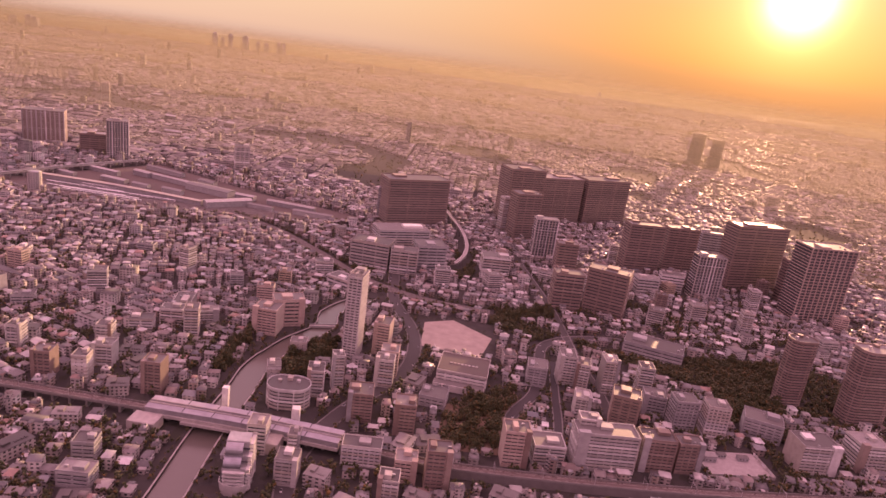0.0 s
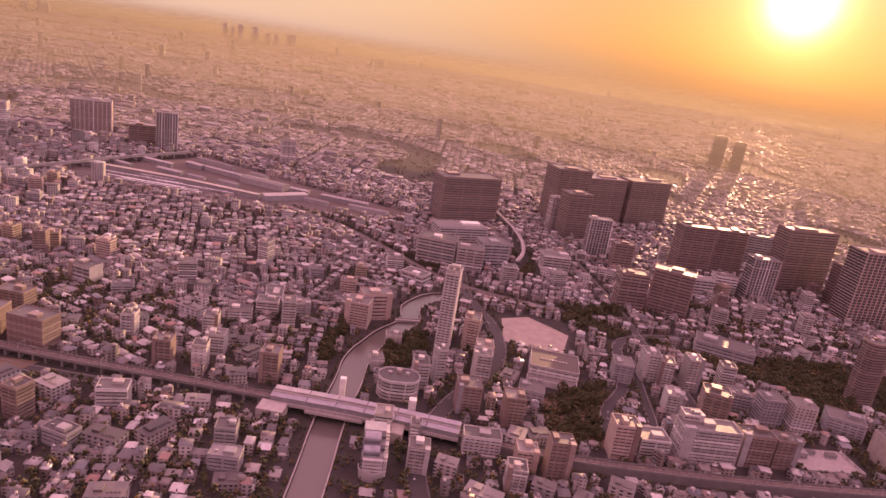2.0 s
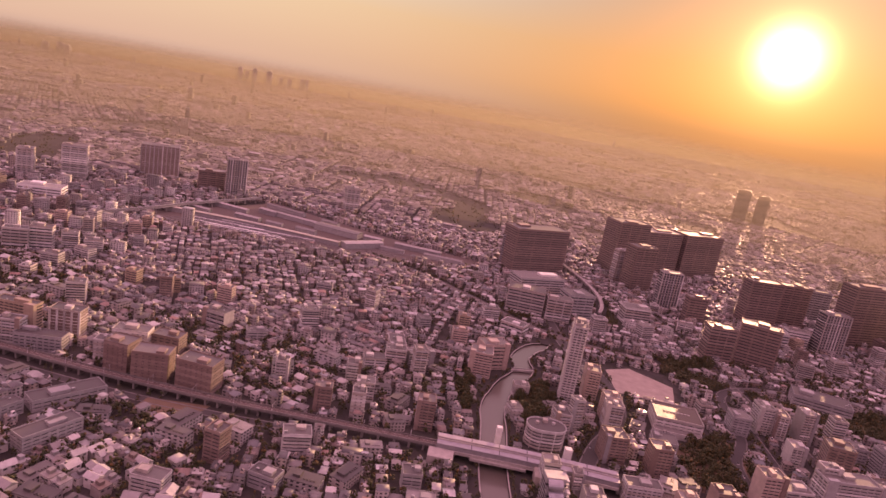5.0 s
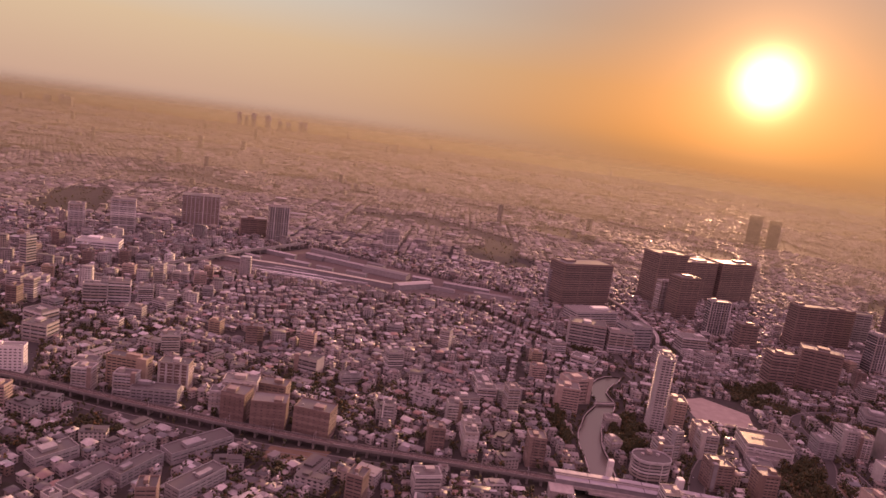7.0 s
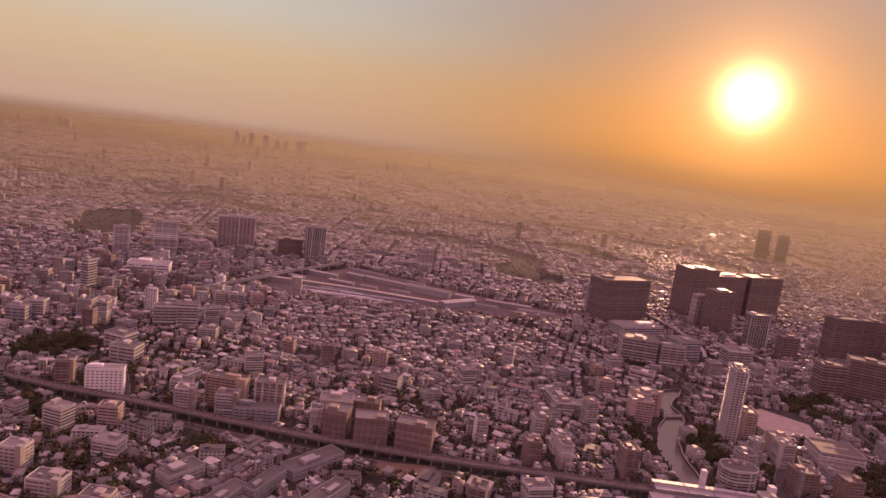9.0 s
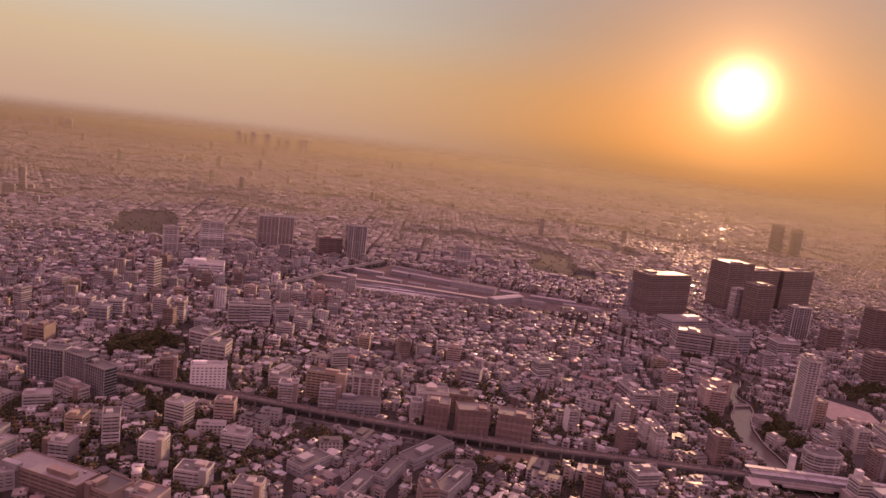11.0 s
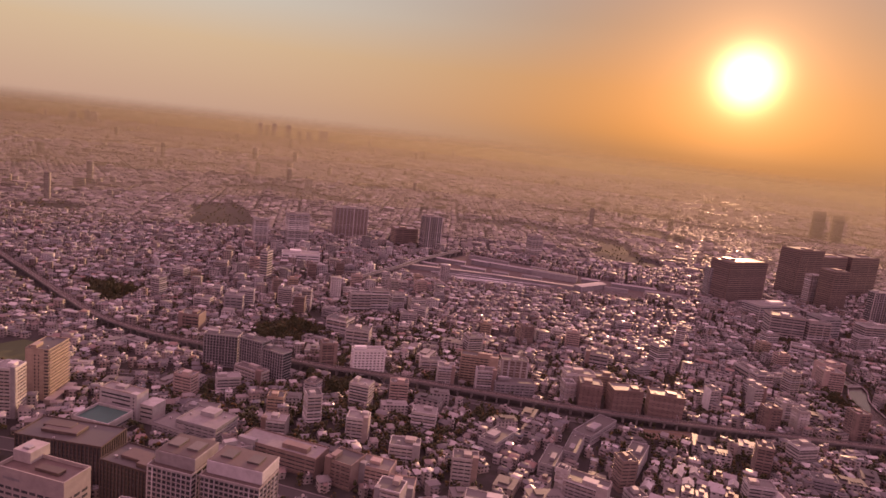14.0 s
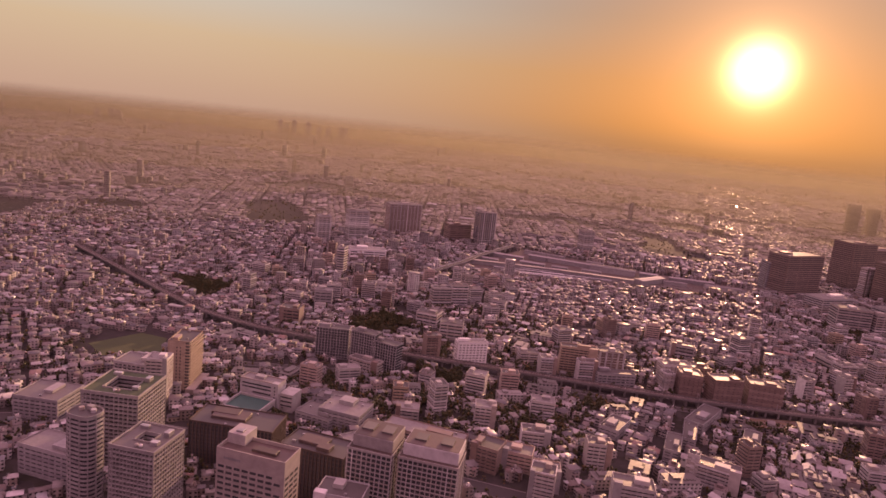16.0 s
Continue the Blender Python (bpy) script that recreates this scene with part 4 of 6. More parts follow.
building(-474, 266, 12.4, 10.0, 13.9, -6, "apt_white", "white apartment block with 7 storeys of balconies and flat roof", "apartment_block")
building(-447, 246, 16.2, 11.0, 9.9, -6, "apt_white", "white apartment block with 5 storeys of balconies and flat roof", "apartment_block")
building(-520, 262, 13.5, 10.0, 10.5, -4, "apt_white", "white apartment block with 5 storeys of balconies and flat roof", "apartment_block")
building(-555, 254, 25.0, 20.0, 10.8, -20, "low", "low grey flat-roofed building with 6 storeys", "low_building")
building(-510, 233, 44.7, 14.0, 10.4, -21, "apt_brown", "brown-tiled apartment block with 5 storeys of balconies and flat roof", "apartment_block")
building(-570, 254, 22.0, 16.0, 7.0, -24, "low", "low brown-grey flat-roofed hall with roof lights", "low_building")
building(-564, 274, 19.0, 10.0, 8.0, -5, "low", "low grey flat-roofed building with 4 storeys", "low_building")
building(-365, 250, 26.2, 9.0, 7.0, 65, "low", "long low grey works building with 4 storeys", "low_building")
building(-348, 267, 27.1, 8.0, 7.0, 65, "low", "long low grey works building with 4 storeys", "low_building")
building(-327, 296, 37.1, 12.0, 6.0, 48, "low", "long low grey works building with 3 storeys", "low_building")
building(-315, 257, 29.2, 10.0, 9.0, 59, "low", "long low grey works building with 5 storeys", "low_building")
building(-393, 272, 21.9, 12.0, 6.0, 53, "low", "long low grey works building with 3 storeys", "low_building")
building(-540, 226, 30.0, 9.0, 9.0, 30, "low", "long low grey depot building with flat roof", "low_building")
building(-712, 168, 24.0, 14.0, 8.0, -16, "low", "low grey wharf building beside the residential towers", "low_building")
building(-738, 205, 18.0, 14.0, 11.0, -10, "office_grey", "grey office block by the waterfront road", "office_block")
building(-690, 128, 22.0, 12.0, 7.0, -18, "low", "low grey wharf building with flat roof", "low_building")
building(-668, 112, 14.0, 10.0, 9.0, -18, "office_white", "pale office block by the waterfront", "office_block")


def ring_box(bm, w, d, wi, di, z0, z1, cx=0.0, cy=0.0):
    """A rectangular ring with an open court."""
    o = [(-w / 2, -d / 2), (w / 2, -d / 2), (w / 2, d / 2), (-w / 2, d / 2)]
    i = [(cx - wi / 2, cy - di / 2), (cx + wi / 2, cy - di / 2), (cx + wi / 2, cy + di / 2), (cx - wi / 2, cy + di / 2)]
    lo = [bm.verts.new((*p, z0)) for p in o] + [bm.verts.new((*p, z0)) for p in i]
    hi = [bm.verts.new((*p, z1)) for p in o] + [bm.verts.new((*p, z1)) for p in i]
    for k in range(4):
        j = (k + 1) % 4
        bm.faces.new((lo[k], lo[j], hi[j], hi[k]))
        bm.faces.new((lo[4 + j], lo[4 + k], hi[4 + k], hi[4 + j]))
        bm.faces.new((hi[k], hi[j], hi[4 + j], hi[4 + k]))
        bm.faces.new((lo[j], lo[k], lo[4 + k], lo[4 + j]))


def court_tower(x, y, w, d, h, ang, court, roof, label):
    """A square residential tower round an open court, with balconies at each floor."""
    root = tagged(new("apartment_tower"), label, "tower")
    root.matrix_basis = pose(x, y, 0, 0, 0, ang)
    st = 1.95
    n = round(h / st)
    st = h / n
    bm = bmesh.new()
    ring_box(bm, w - 2.0, d - 2.0, court + 1.4, court + 1.4, 0, h - 0.05)
    part("glazed_core", bm, M_GLASS, root, "dark window glass")
    bm = bmesh.new()
    ring_box(bm, w, d, court, court, 0, st * 0.42)
    belt = mesh_of("balcony", bm, M_TOWER)
    for i in range(n):
        put("balcony", belt, root, pose(0, 0, st * (i + 1) - st * 0.42))
    bm = bmesh.new()
    ring_box(bm, w - 0.5, d - 0.5, court + 0.5, court + 0.5, h, h + 0.1)
    part("roof_deck", bm, roof, root)
    bm = bmesh.new()
    ring_box(bm, w + 0.3, d + 0.3, w - 0.5, d - 0.5, h, h + 0.9)
    ring_box(bm, court + 0.5, court + 0.5, court, court, h, h + 0.8)
    part("parapet", bm, M_TOWER, root)
    col = mesh_of("pier", box_bm(-0.16, 0.16, -0.3, 0.3, 0, h), M_TOWER)
    for s in (-1, 1):
        for i in range(13):
            t = -0.5 + i / 12
            put("pier", col, root, pose(t * (w - 0.6), s * (d / 2 - 0.2), 0))
            put("pier", col, root, pose(s * (w / 2 - 0.2), t * (d - 0.6), 0, 0, 0, 90))
    for bx, by, bw, bd, bh in ((w * 0.3, -d * 0.18, 3.2, 2.4, 1.6), (w * 0.33, d * 0.22, 2.4, 4.0, 2.2), (-w * 0.3, d * 0.34, 4.0, 2.0, 1.4)):
        part("plant_box", box_bm(bx - bw / 2, bx + bw / 2, by - bd / 2, by + bd / 2, h + 0.1, h + bh, 0.1), M_METAL, root)
    for bx in (0.5, 2.3):
        bm = bmesh.new()
        bmesh.ops.create_icosphere(bm, subdivisions=2, radius=0.8, matrix=Matrix.Translation((bx, -d * 0.36, h + 0.85)))
        part("water_tank", bm, M_WHITE, root, "round white water tank")
    claim(x, y, w, d, ang, 3)


def rounded_plan(w, d, r, n=6):
    pts = []
    for cx, cy, a0 in ((w / 2 - r, -d / 2 + r, -90), (w / 2 - r, d / 2 - r, 0), (-w / 2 + r, d / 2 - r, 90), (-w / 2 + r, -d / 2 + r, 180)):
        for i in range(n + 1):
            a = radians(a0 + 90 * i / n)
            pts.append((cx + r * math.cos(a), cy + r * math.sin(a)))
    return pts


def round_tower(x, y, w, d, h, ang, r, label, wall=M_WHITE, share=0.45, name="apartment_tower", storey=1.95, roof=None):
    root = tagged(new(name), label, "tower")
    root.matrix_basis = pose(x, y, 0, 0, 0, ang)
    n = round(h / storey)
    st = h / n
    bm = bmesh.new()
    prism(bm, rounded_plan(w - 0.9, d - 0.9, r - 0.45), 0, h - 0.05)
    part("glazed_core", bm, M_GLASS, root, "dark window glass")
    bm = bmesh.new()
    prism(bm, rounded_plan(w, d, r), 0, st * share)
    belt = mesh_of("balcony", bm, wall)
    for i in range(n):
        put("balcony", belt, root, pose(0, 0, st * (i + 1) - st * share))
    bm = bmesh.new()
    prism(bm, rounded_plan(w - 0.6, d - 0.6, r - 0.3), h, h + 0.1)
    part("roof_deck", bm, roof or M_ROOF, root)
    bm = bmesh.new()
    outer, inner = rounded_plan(w, d, r), rounded_plan(w - 0.6, d - 0.6, r - 0.3)
    rings = [[bm.verts.new((px, py, z)) for px, py in pl] for pl, z in ((outer, h), (outer, h + 0.9), (inner, h + 0.9), (inner, h))]
    for ra, rb in zip(rings, rings[1:]):
        for i in range(len(ra)):
            j = (i + 1) % len(ra)
            bm.faces.new((ra[i], ra[j], rb[j], rb[i]))
    part("parapet", bm, wall, root)
    col = mesh_of("pier", box_bm(-0.2, 0.2, -0.25, 0.25, 0, h), wall)
    pl = rounded_plan(w - 0.3, d - 0.3, r - 0.15)
    for px, py in pl[::3]:
        put("pier", col, root, pose(px, py, 0, 0, 0, math.degrees(math.atan2(py, px)) + 90))
    for bx, by in ((w * 0.2, d * 0.15), (-w * 0.22, d * 0.1)):
        bm = bmesh.new()
        bmesh.ops.create_cone(bm, cap_ends=True, segments=14, radius1=1.1, radius2=1.1, depth=1.3, matrix=Matrix.Translation((bx, by, h + 0.75)))
        part("water_tank", bm, M_WHITE, root, "round white water tank")
    part("stair_house", box_bm(-1.6, 1.4, d * 0.18, d * 0.4, h + 0.1, h + 1.9, 0.1), wall, root)
    claim(x, y, w, d, ang, 2)
    return root


# brown towers beyond the wooded garden
round_tower(259, 399, 18.0, 13.0, 47.0, 6, 5.0, "brown-tiled apartment tower with rounded corners and thin balcony bands", M_BROWN, 0.5)
round_tower(301, 385, 30.0, 16.0, 51.5, 5, 6.0, "broad brown-tiled apartment tower with balcony bands on every floor", M_BROWN, 0.5)

# waterfront towers
court_tower(-626.5, 152.0, 19.8, 21.3, 37.0, -13, 6.8, M_ROOF, "tall pale residential tower with a square light well and balconies")
court_tower(-656.0, 200.0, 27.0, 26.5, 38.0, -6, 13.5, M_GREENROOF, "pale residential tower round a deep court, green roof")
round_tower(-656, 162, 13.8, 11.0, 41.0, -20, 4.5, "slim pale grey residential tower with rounded corners and roof tanks", wall=M_TOWER, share=0.42)


def gold_tower():
    x, y, w, d, h, ang = -658.5, 292.0, 13.5, 21.5, 30.5, -2
    root = tagged(new("apartment_tower"), "tan slab tower with sunlit balconies along one long side", "tower")
    root.matrix_basis = pose(x, y, 0, 0, 0, ang)
    part("end_wall", box_bm(-w / 2, w / 2 - 3, -d / 2, d / 2, 0, h, 0.1), M_GOLD, root)
    part("glazed_core", box_bm(w / 2 - 3, w / 2 - 0.7, -d / 2 + 0.3, d / 2 - 0.3, 0, h - 0.2), M_GLASS, root)
    bal = mesh_of("balcony", box_bm(w / 2 - 3.0, w / 2 + 0.5, -d / 2 + 0.2, d / 2 - 0.2, 0, 1.0), M_GOLD)
    for i in range(15):
        put("balcony", bal, root, pose(0, 0, i * 1.98 + 0.6))
    slit = mesh_of("window", box_bm(-0.35, 0.35, -0.06, 0.05, 0, 1.1), M_GLASS)
    for i in range(13):
        put("window", slit, root, pose(-1.2, -d / 2, i * 2.1 + 1.2))
        put("window", slit, root, pose(0.9, -d / 2, i * 2.1 + 1.2))
    roof_kit(root, w, d, h, M_GOLD, M_ROOF, random.Random(4))
    part("podium", box_bm(w / 2 - 0.5, w / 2 + 5, -d / 2 - 5, d / 2, 0, 3.4, 0.2), M_WHITE, root)
    claim(x, y, w + 8, d + 8, ang)


gold_tower()


def hotel():
    x, y, w, d, h, ang = -578.0, 134.0, 28.5, 12.4, 45.0, -17
    root = tagged(new("hotel"), "white hotel tower with rows of dark slot windows and blank top", "hotel")
    root.matrix_basis = pose(x, y, 0, 0, 0, ang)
    part("body", box_bm(-w / 2, w / 2, -d / 2, d / 2, 0, h, 0.08), M_WHITE, root)
    slot = mesh_of("window", box_bm(-1.25, 1.25, -0.1, 0.1, 0, 1.0), M_GLASS)
    for i in range(8):
        for k in range(16):
            if i < 7 or k % 2:
                put("window", slot, root, pose(-w / 2 + 2.2 + i * 3.35, -d / 2, 38.6 - k * 2.3))
    for i in range(3):
        for k in range(16):
            put("window", slot, root, pose(w / 2, -d / 2 + 2.2 + i * 3.6, 38.6 - k * 2.3, 0, 0, 90))
    bm = bmesh.new()
    for x0, x1, y0, y1 in ((-w / 2, w / 2, -d / 2, -d / 2 + 0.4), (-w / 2, w / 2, d / 2 - 0.4, d / 2), (-w / 2, -w / 2 + 0.4, -d / 2 + 0.4, d / 2 - 0.4), (w / 2 - 0.4, w / 2, -d / 2 + 0.4, d / 2 - 0.4)):
        add_box(bm, x0, x1, y0, y1, h, h + 1.5)
    part("parapet", bm, M_WHITE, root)
    part("roof_deck", box_bm(-w / 2 + 0.4, w / 2 - 0.4, -d / 2 + 0.4, d / 2 - 0.4, h, h + 0.1), M_UMBER, root)
    part("upper_block", box_bm(-w / 2 + 0.4, -w / 2 + 8, 0.5, d / 2 + 3, h + 0.1, h + 4.4, 0.1), M_WHITE, root)
    part("helipad_box", box_bm(-w / 2 + 3, -w / 2 + 6, 2, 4.5, h + 4.4, h + 5.2, 0.1), M_METAL, root)
    part("plant_block", box_bm(-2, 8, -2, 1.5, h + 0.1, h + 1.3, 0.1), M_UMBER, root)
    bars = bmesh.new()
    for i in range(9):
        add_box(bars, -w / 2 + 3.2 + i * 0.8, -w / 2 + 3.8 + i * 0.8, -d / 2 - 0.08, -d / 2 + 0.02, 42.2, 43.2)
    part("sign", bars, M_GREY, root, "faint grey sign bars")
    claim(x, y, w, d, ang, 4)


hotel()


def grid_office(x, y, w, d, h, ang, label):
    root = building(x, y, w, d, h, ang, "grid", label, "office_tower", "tower", M_UMBER, False)
    part("upper_block", box_bm(-w / 2 + 1.0, w / 2 - 0.8, -d / 2 + 3.2, d / 2 + 1.5, h + 0.12, h + 5.0, 0.1), M_WHITE, root, "blank white upper block")
    part("upper_roof", box_bm(-w / 2 + 1.3, w / 2 - 1.1, -d / 2 + 3.5, d / 2 + 1.2, h + 5.0, h + 5.15), M_UMBER, root)
    bm = bmesh.new()
    for sx in (-1, 1):
        add_box(bm, sx * w * 0.22 - 2.4, sx * w * 0.22 + 2.4, -0.5, d * 0.35, h + 5.15, h + 5.9)
    part("plant_curb", bm, M_ROOF, root)


grid_office(-534.0, 147.0, 18.6, 17.0, 45.0, -17, "office tower with a white gridded facade and blank penthouse")
grid_office(-511.5, 141.0, 24.2, 15.0, 45.0, -16, "wide office tower with white gridded facade beside its twin")


def ribbed_hall(x, y, w, d, h, ang, label):
    root = tagged(new("office_block"), label, "building")
    root.matrix_basis = pose(x, y, 0, 0, 0, ang)
    shell(root, w, d, h, "rib_brown", random.Random(2), max_piers=30)
    roof_kit(root, w, d, h, M_UMBER, M_ROOF, random.Random(int(w)), True)
    part("roof_well", box_bm(-w * 0.3, w * 0.12, -d * 0.2, d * 0.25, h + 0.1, h + 1.6, 0.15), M_UMBER, root)
    claim(x, y, w, d, ang, 2)


ribbed_hall(-560.0, 179.0, 31.4, 17.0, 26.0, -20, "dark brown block with close vertical ribs and roof plant")
ribbed_hall(-604.0, 208.0, 42.0, 20.0, 21.0, -9, "broad brown ribbed block beside the waterfront towers")


def school():
    root = tagged(new("school"), "white school block with dark window strips and tall stair tower", "school")
    root.matrix_basis = pose(-606, 271, 0, 0, 0, -17)
    part("body", box_bm(-12.4, 12.4, -4.5, 4.5, 0, 16, 0.1), M_WHITE, root)
    for z, x0 in ((11.2, -11), (13.3, -11), (8.6, -4)):
        part("window_strip", box_bm(x0, 7.5, -4.62, -4.3, z, z + 0.9), M_GLASS, root)
    part("stair_tower", box_bm(8.6, 12.6, -5.6, -2.0, 0, 17, 0.1), M_WHITE, root)
    pane = mesh_of("window", box_bm(-0.4, 0.4, -0.08, 0.1, 0, 0.9), M_GLASS)
    for k in range(7):
        put("window", pane, root, pose(10.6, -5.6, 2 + k * 2.0))
    part("side_wing", box_bm(12.6, 21.0, -3.0, 8, 0, 11, 0.1), M_WHITE, root)
    for z in (3.5, 6.0, 8.5):
        part("window_strip", box_bm(13.2, 20.4, -3.12, -2.9, z, z + 0.8), M_GLASS, root)
    part("roof_deck", box_bm(-12, 12, -4.1, 4.1, 16, 16.1), M_ROOF, root)
    bm = bmesh.new()
    ring_box(bm, 24.8, 9, 24.0, 8.2, 16, 16.7)
    part("parapet", bm, M_WHITE, root)
    part("roof_cabin", box_bm(-5, 1, -1, 3, 16.1, 17.6, 0.1), M_GREY, root)
    claim(-603, 271, 36, 14, -17)
    root = tagged(new("school_hall"), "white school hall with a dark teal court on its roof", "school")
    root.matrix_basis = pose(-610, 254, 0, 0, 0, -17)
    part("body", box_bm(-11.3, 11.3, -9.6, 9.6, 0, 7.5, 0.1), M_WHITE, root)
    part("court", box_bm(-10.6, 10.6, -8.9, 8.9, 7.5, 7.6), M_COURT, root, "dark teal sports court")
    bm = bmesh.new()
    ring_box(bm, 22.6, 19.2, 21.4, 18.0, 7.5, 9.0)
    part("parapet", bm, M_WHITE, root)
    part("window_strip", box_bm(11.15, 11.42, -8, 8, 4.6, 5.5), M_GLASS, root)
    part("window_strip", box_bm(-10, 10, -9.72, -9.5, 2.2, 3.2), M_GLASS, root)
    part("corner_mast", box_bm(-11.6, -10.4, -9.9, -8.7, 7.5, 10.5, 0.1), M_WHITE, root)
    claim(-610, 254, 22.6, 19.3, -17)


school()


def crown_tower():
    root = building(-34.6, 396.3, 9.5, 17.5, 56.0, -9, "crown", "slim white apartment tower, thirty storeys, open roof frames", "apartment_tower", "tower", plant=False)
    for sx in (-2.3, 2.3):
        bm = bmesh.new()
        for x0, x1, y0, y1, z0, z1 in ((-2, 2, -7.5, -7.1, 2.2, 2.7), (-2, 2, -1.2, -0.8, 2.2, 2.7), (-2, -1.6, -7.1, -1.2, 2.2, 2.7), (1.6, 2, -7.1, -1.2, 2.2, 2.7),
                                       (-2, -1.6, -7.5, -7.1, 0.1, 2.2), (1.6, 2, -7.5, -7.1, 0.1, 2.2), (-2, -1.6, -1.2, -0.8, 0.1, 2.2), (1.6, 2, -1.2, -0.8, 0.1, 2.2)):
            add_box(bm, sx + x0, sx + x1, y0, y1, 56 + z0, 56 + z1)
        part("roof_frame", bm, M_WHITE, root, "open white roof frame")
    part("stair_house", box_bm(-3, 3, 1, 6, 56.1, 59, 0.1), M_WHITE, root)


crown_tower()
round_tower(-61, 327, 24, 17, 12.5, 2, 8.0, "low white office with a rounded front and ribbon windows", M_WHITE, 0.5, "office_block", 2.1)


def stepped_glass():
    """Narrow office by the river: glazed steps rising to the back, balconies on the sunny side, a flared white wall in front."""
    root = tagged(new("office_block"), "stepped glass office by the river catching the sunset", "building")
    root.matrix_basis = pose(-68.2, 257.6, 0, 0, 0, 4)
    for y0, y1, h in ((-9, -5, 12.5), (-5, -1, 16.5), (-1, 7, 21)):
        part("stepped_body", box_bm(-5.6, 4.6, y0 + 0.25, y1, 0, h, 0.1), M_GREY, root)
        band = mesh_of("window_band", box_bm(-5.75, 4.75, y0 + 0.05, y1 - 0.2, 0, 0.95), M_GLASS)
        for k in range(int(h / 2) - 1):
            put("window_band", band, root, pose(0, 0, 1.2 + 2.0 * k))
        part("roof_deck", box_bm(-5.3, 4.3, y0 + 0.5, y1 - 0.2, h, h + 0.12), M_METAL, root)
        slab = mesh_of("balcony", box_bm(4.6, 6.3, y0 + 0.3, y1 - 0.1, 0, 0.8, 0.05), M_CROWN)
        for k in range(int(h / 2)):
            put("balcony", slab, root, pose(0, 0, 1.5 + 2.0 * k))
        part("balcony_fin", box_bm(4.6, 6.5, y1 - 0.35, y1 - 0.1, 0, h + 0.6), M_CROWN, root)
    for y0, y1, z0, z1 in ((-8.8, -5.2, 12.7, 16.4), (-4.8, -1.2, 16.7, 20.9)):
        bm = bmesh.new()
        arc = [(y0 + (y1 - y0) * (1 - math.cos(a * math.pi / 12)), z0 + (z1 - z0) * math.sin(a * math.pi / 12)) for a in range(7)]
        for (ya, za), (yb, zb) in zip(arc, arc[1:]):
            lo = [bm.verts.new((px, py, pz)) for px in (-5.2, 2.4) for py, pz in ((ya, za - 0.15), (yb, zb - 0.15), (yb, zb), (ya, za))]
            for f in ((0, 1, 2, 3), (7, 6, 5, 4), (3, 2, 6, 7), (1, 0, 4, 5), (0, 3, 7, 4), (2, 1, 5, 6)):
                bm.faces.new([lo[q] for q in f])
        part("curved_glazing", bm, M_SKYGLASS, root, "shiny curved glazing")
    for k in range(4):
        part("front_balcony", box_bm(-5.0, 4.4, -10.4, -8.6, 5.2 + 1.8 * k, 6.0 + 1.8 * k, 0.06), M_CROWN, root)
    bm = bmesh.new()
    ring = [(-7.0, -6.5), (-6.6, -9.6), (-4.2, -11.6), (0.0, -12.2), (3.8, -11.4), (5.6, -9.2), (5.8, -6.0)]
    low = [bm.verts.new((px * 0.86, py * 0.95, 0)) for px, py in ring]
    high = [bm.verts.new((px, py, 6.6 - 0.25 * i)) for i, (px, py) in enumerate(ring)]
    low_in = [bm.verts.new((px * 0.82, py * 0.92, 0)) for px, py in ring]
    high_in = [bm.verts.new((px * 0.96, py * 0.97, 6.6 - 0.25 * i)) for i, (px, py) in enumerate(ring)]
    for i in range(len(ring) - 1):
        bm.faces.new((low[i], low[i + 1], high[i + 1], high[i]))
        bm.faces.new((high[i], high[i + 1], high_in[i + 1], high_in[i]))
        bm.faces.new((high_in[i], high_in[i + 1], low_in[i + 1], low_in[i]))
    part("flared_wall", bm, M_CROWN, root, "flared white entrance wall")
    claim(-68.2, 257.6, 15, 22, 4)


stepped_glass()


def gym():
    root = building(38.3, 378.5, 31.3, 26.0, 10.3, -9, "hall", "white school gymnasium with a broad brown-grey roof", "gymnasium", "building", M_UMBER, False)
    for i in range(8):
        part("skylight", box_bm(-9 + i * 2.3, -7.6 + i * 2.3, -1.0, 0.2, 10.42, 10.8, 0.05), M_WHITE, root)
    part("side_wing", box_bm(-16.5, 15, -19, -13.1, 0, 4.5, 0.1), M_WHITE, root)
    part("side_wing_roof", box_bm(-16.2, 14.7, -18.7, -13.3, 4.5, 4.65), M_ROOF, root)


gym()

# curving elevated line by the dark office slabs
curve = smooth_line([(20, 840), (34, 772), (46, 712), (50, 660), (46, 620), (37, 592)], 8)
root = tagged(new("rail_viaduct"), "pale curving elevated railway beside dark office slabs", "viaduct")
bm = bmesh.new()
ribbon(bm, curve, 1.7, 6.0, 7.2)
part("deck", bm, M_CONC, root)
for s in (-1.55, 1.55):
    bm = bmesh.new()
    ribbon(bm, curve, 0.15, 7.2, 8.0, s)
    part("parapet", bm, M_WHITE, root)
pier = mesh_of("pier", box_bm(-0.7, 0.7, -1.2, 1.2, 0, 6), M_CONC)
for p in curve[::3]:
    put("pier", pier, root, pose(p.x, p.y, 0))
LINES.append((curve, 5))


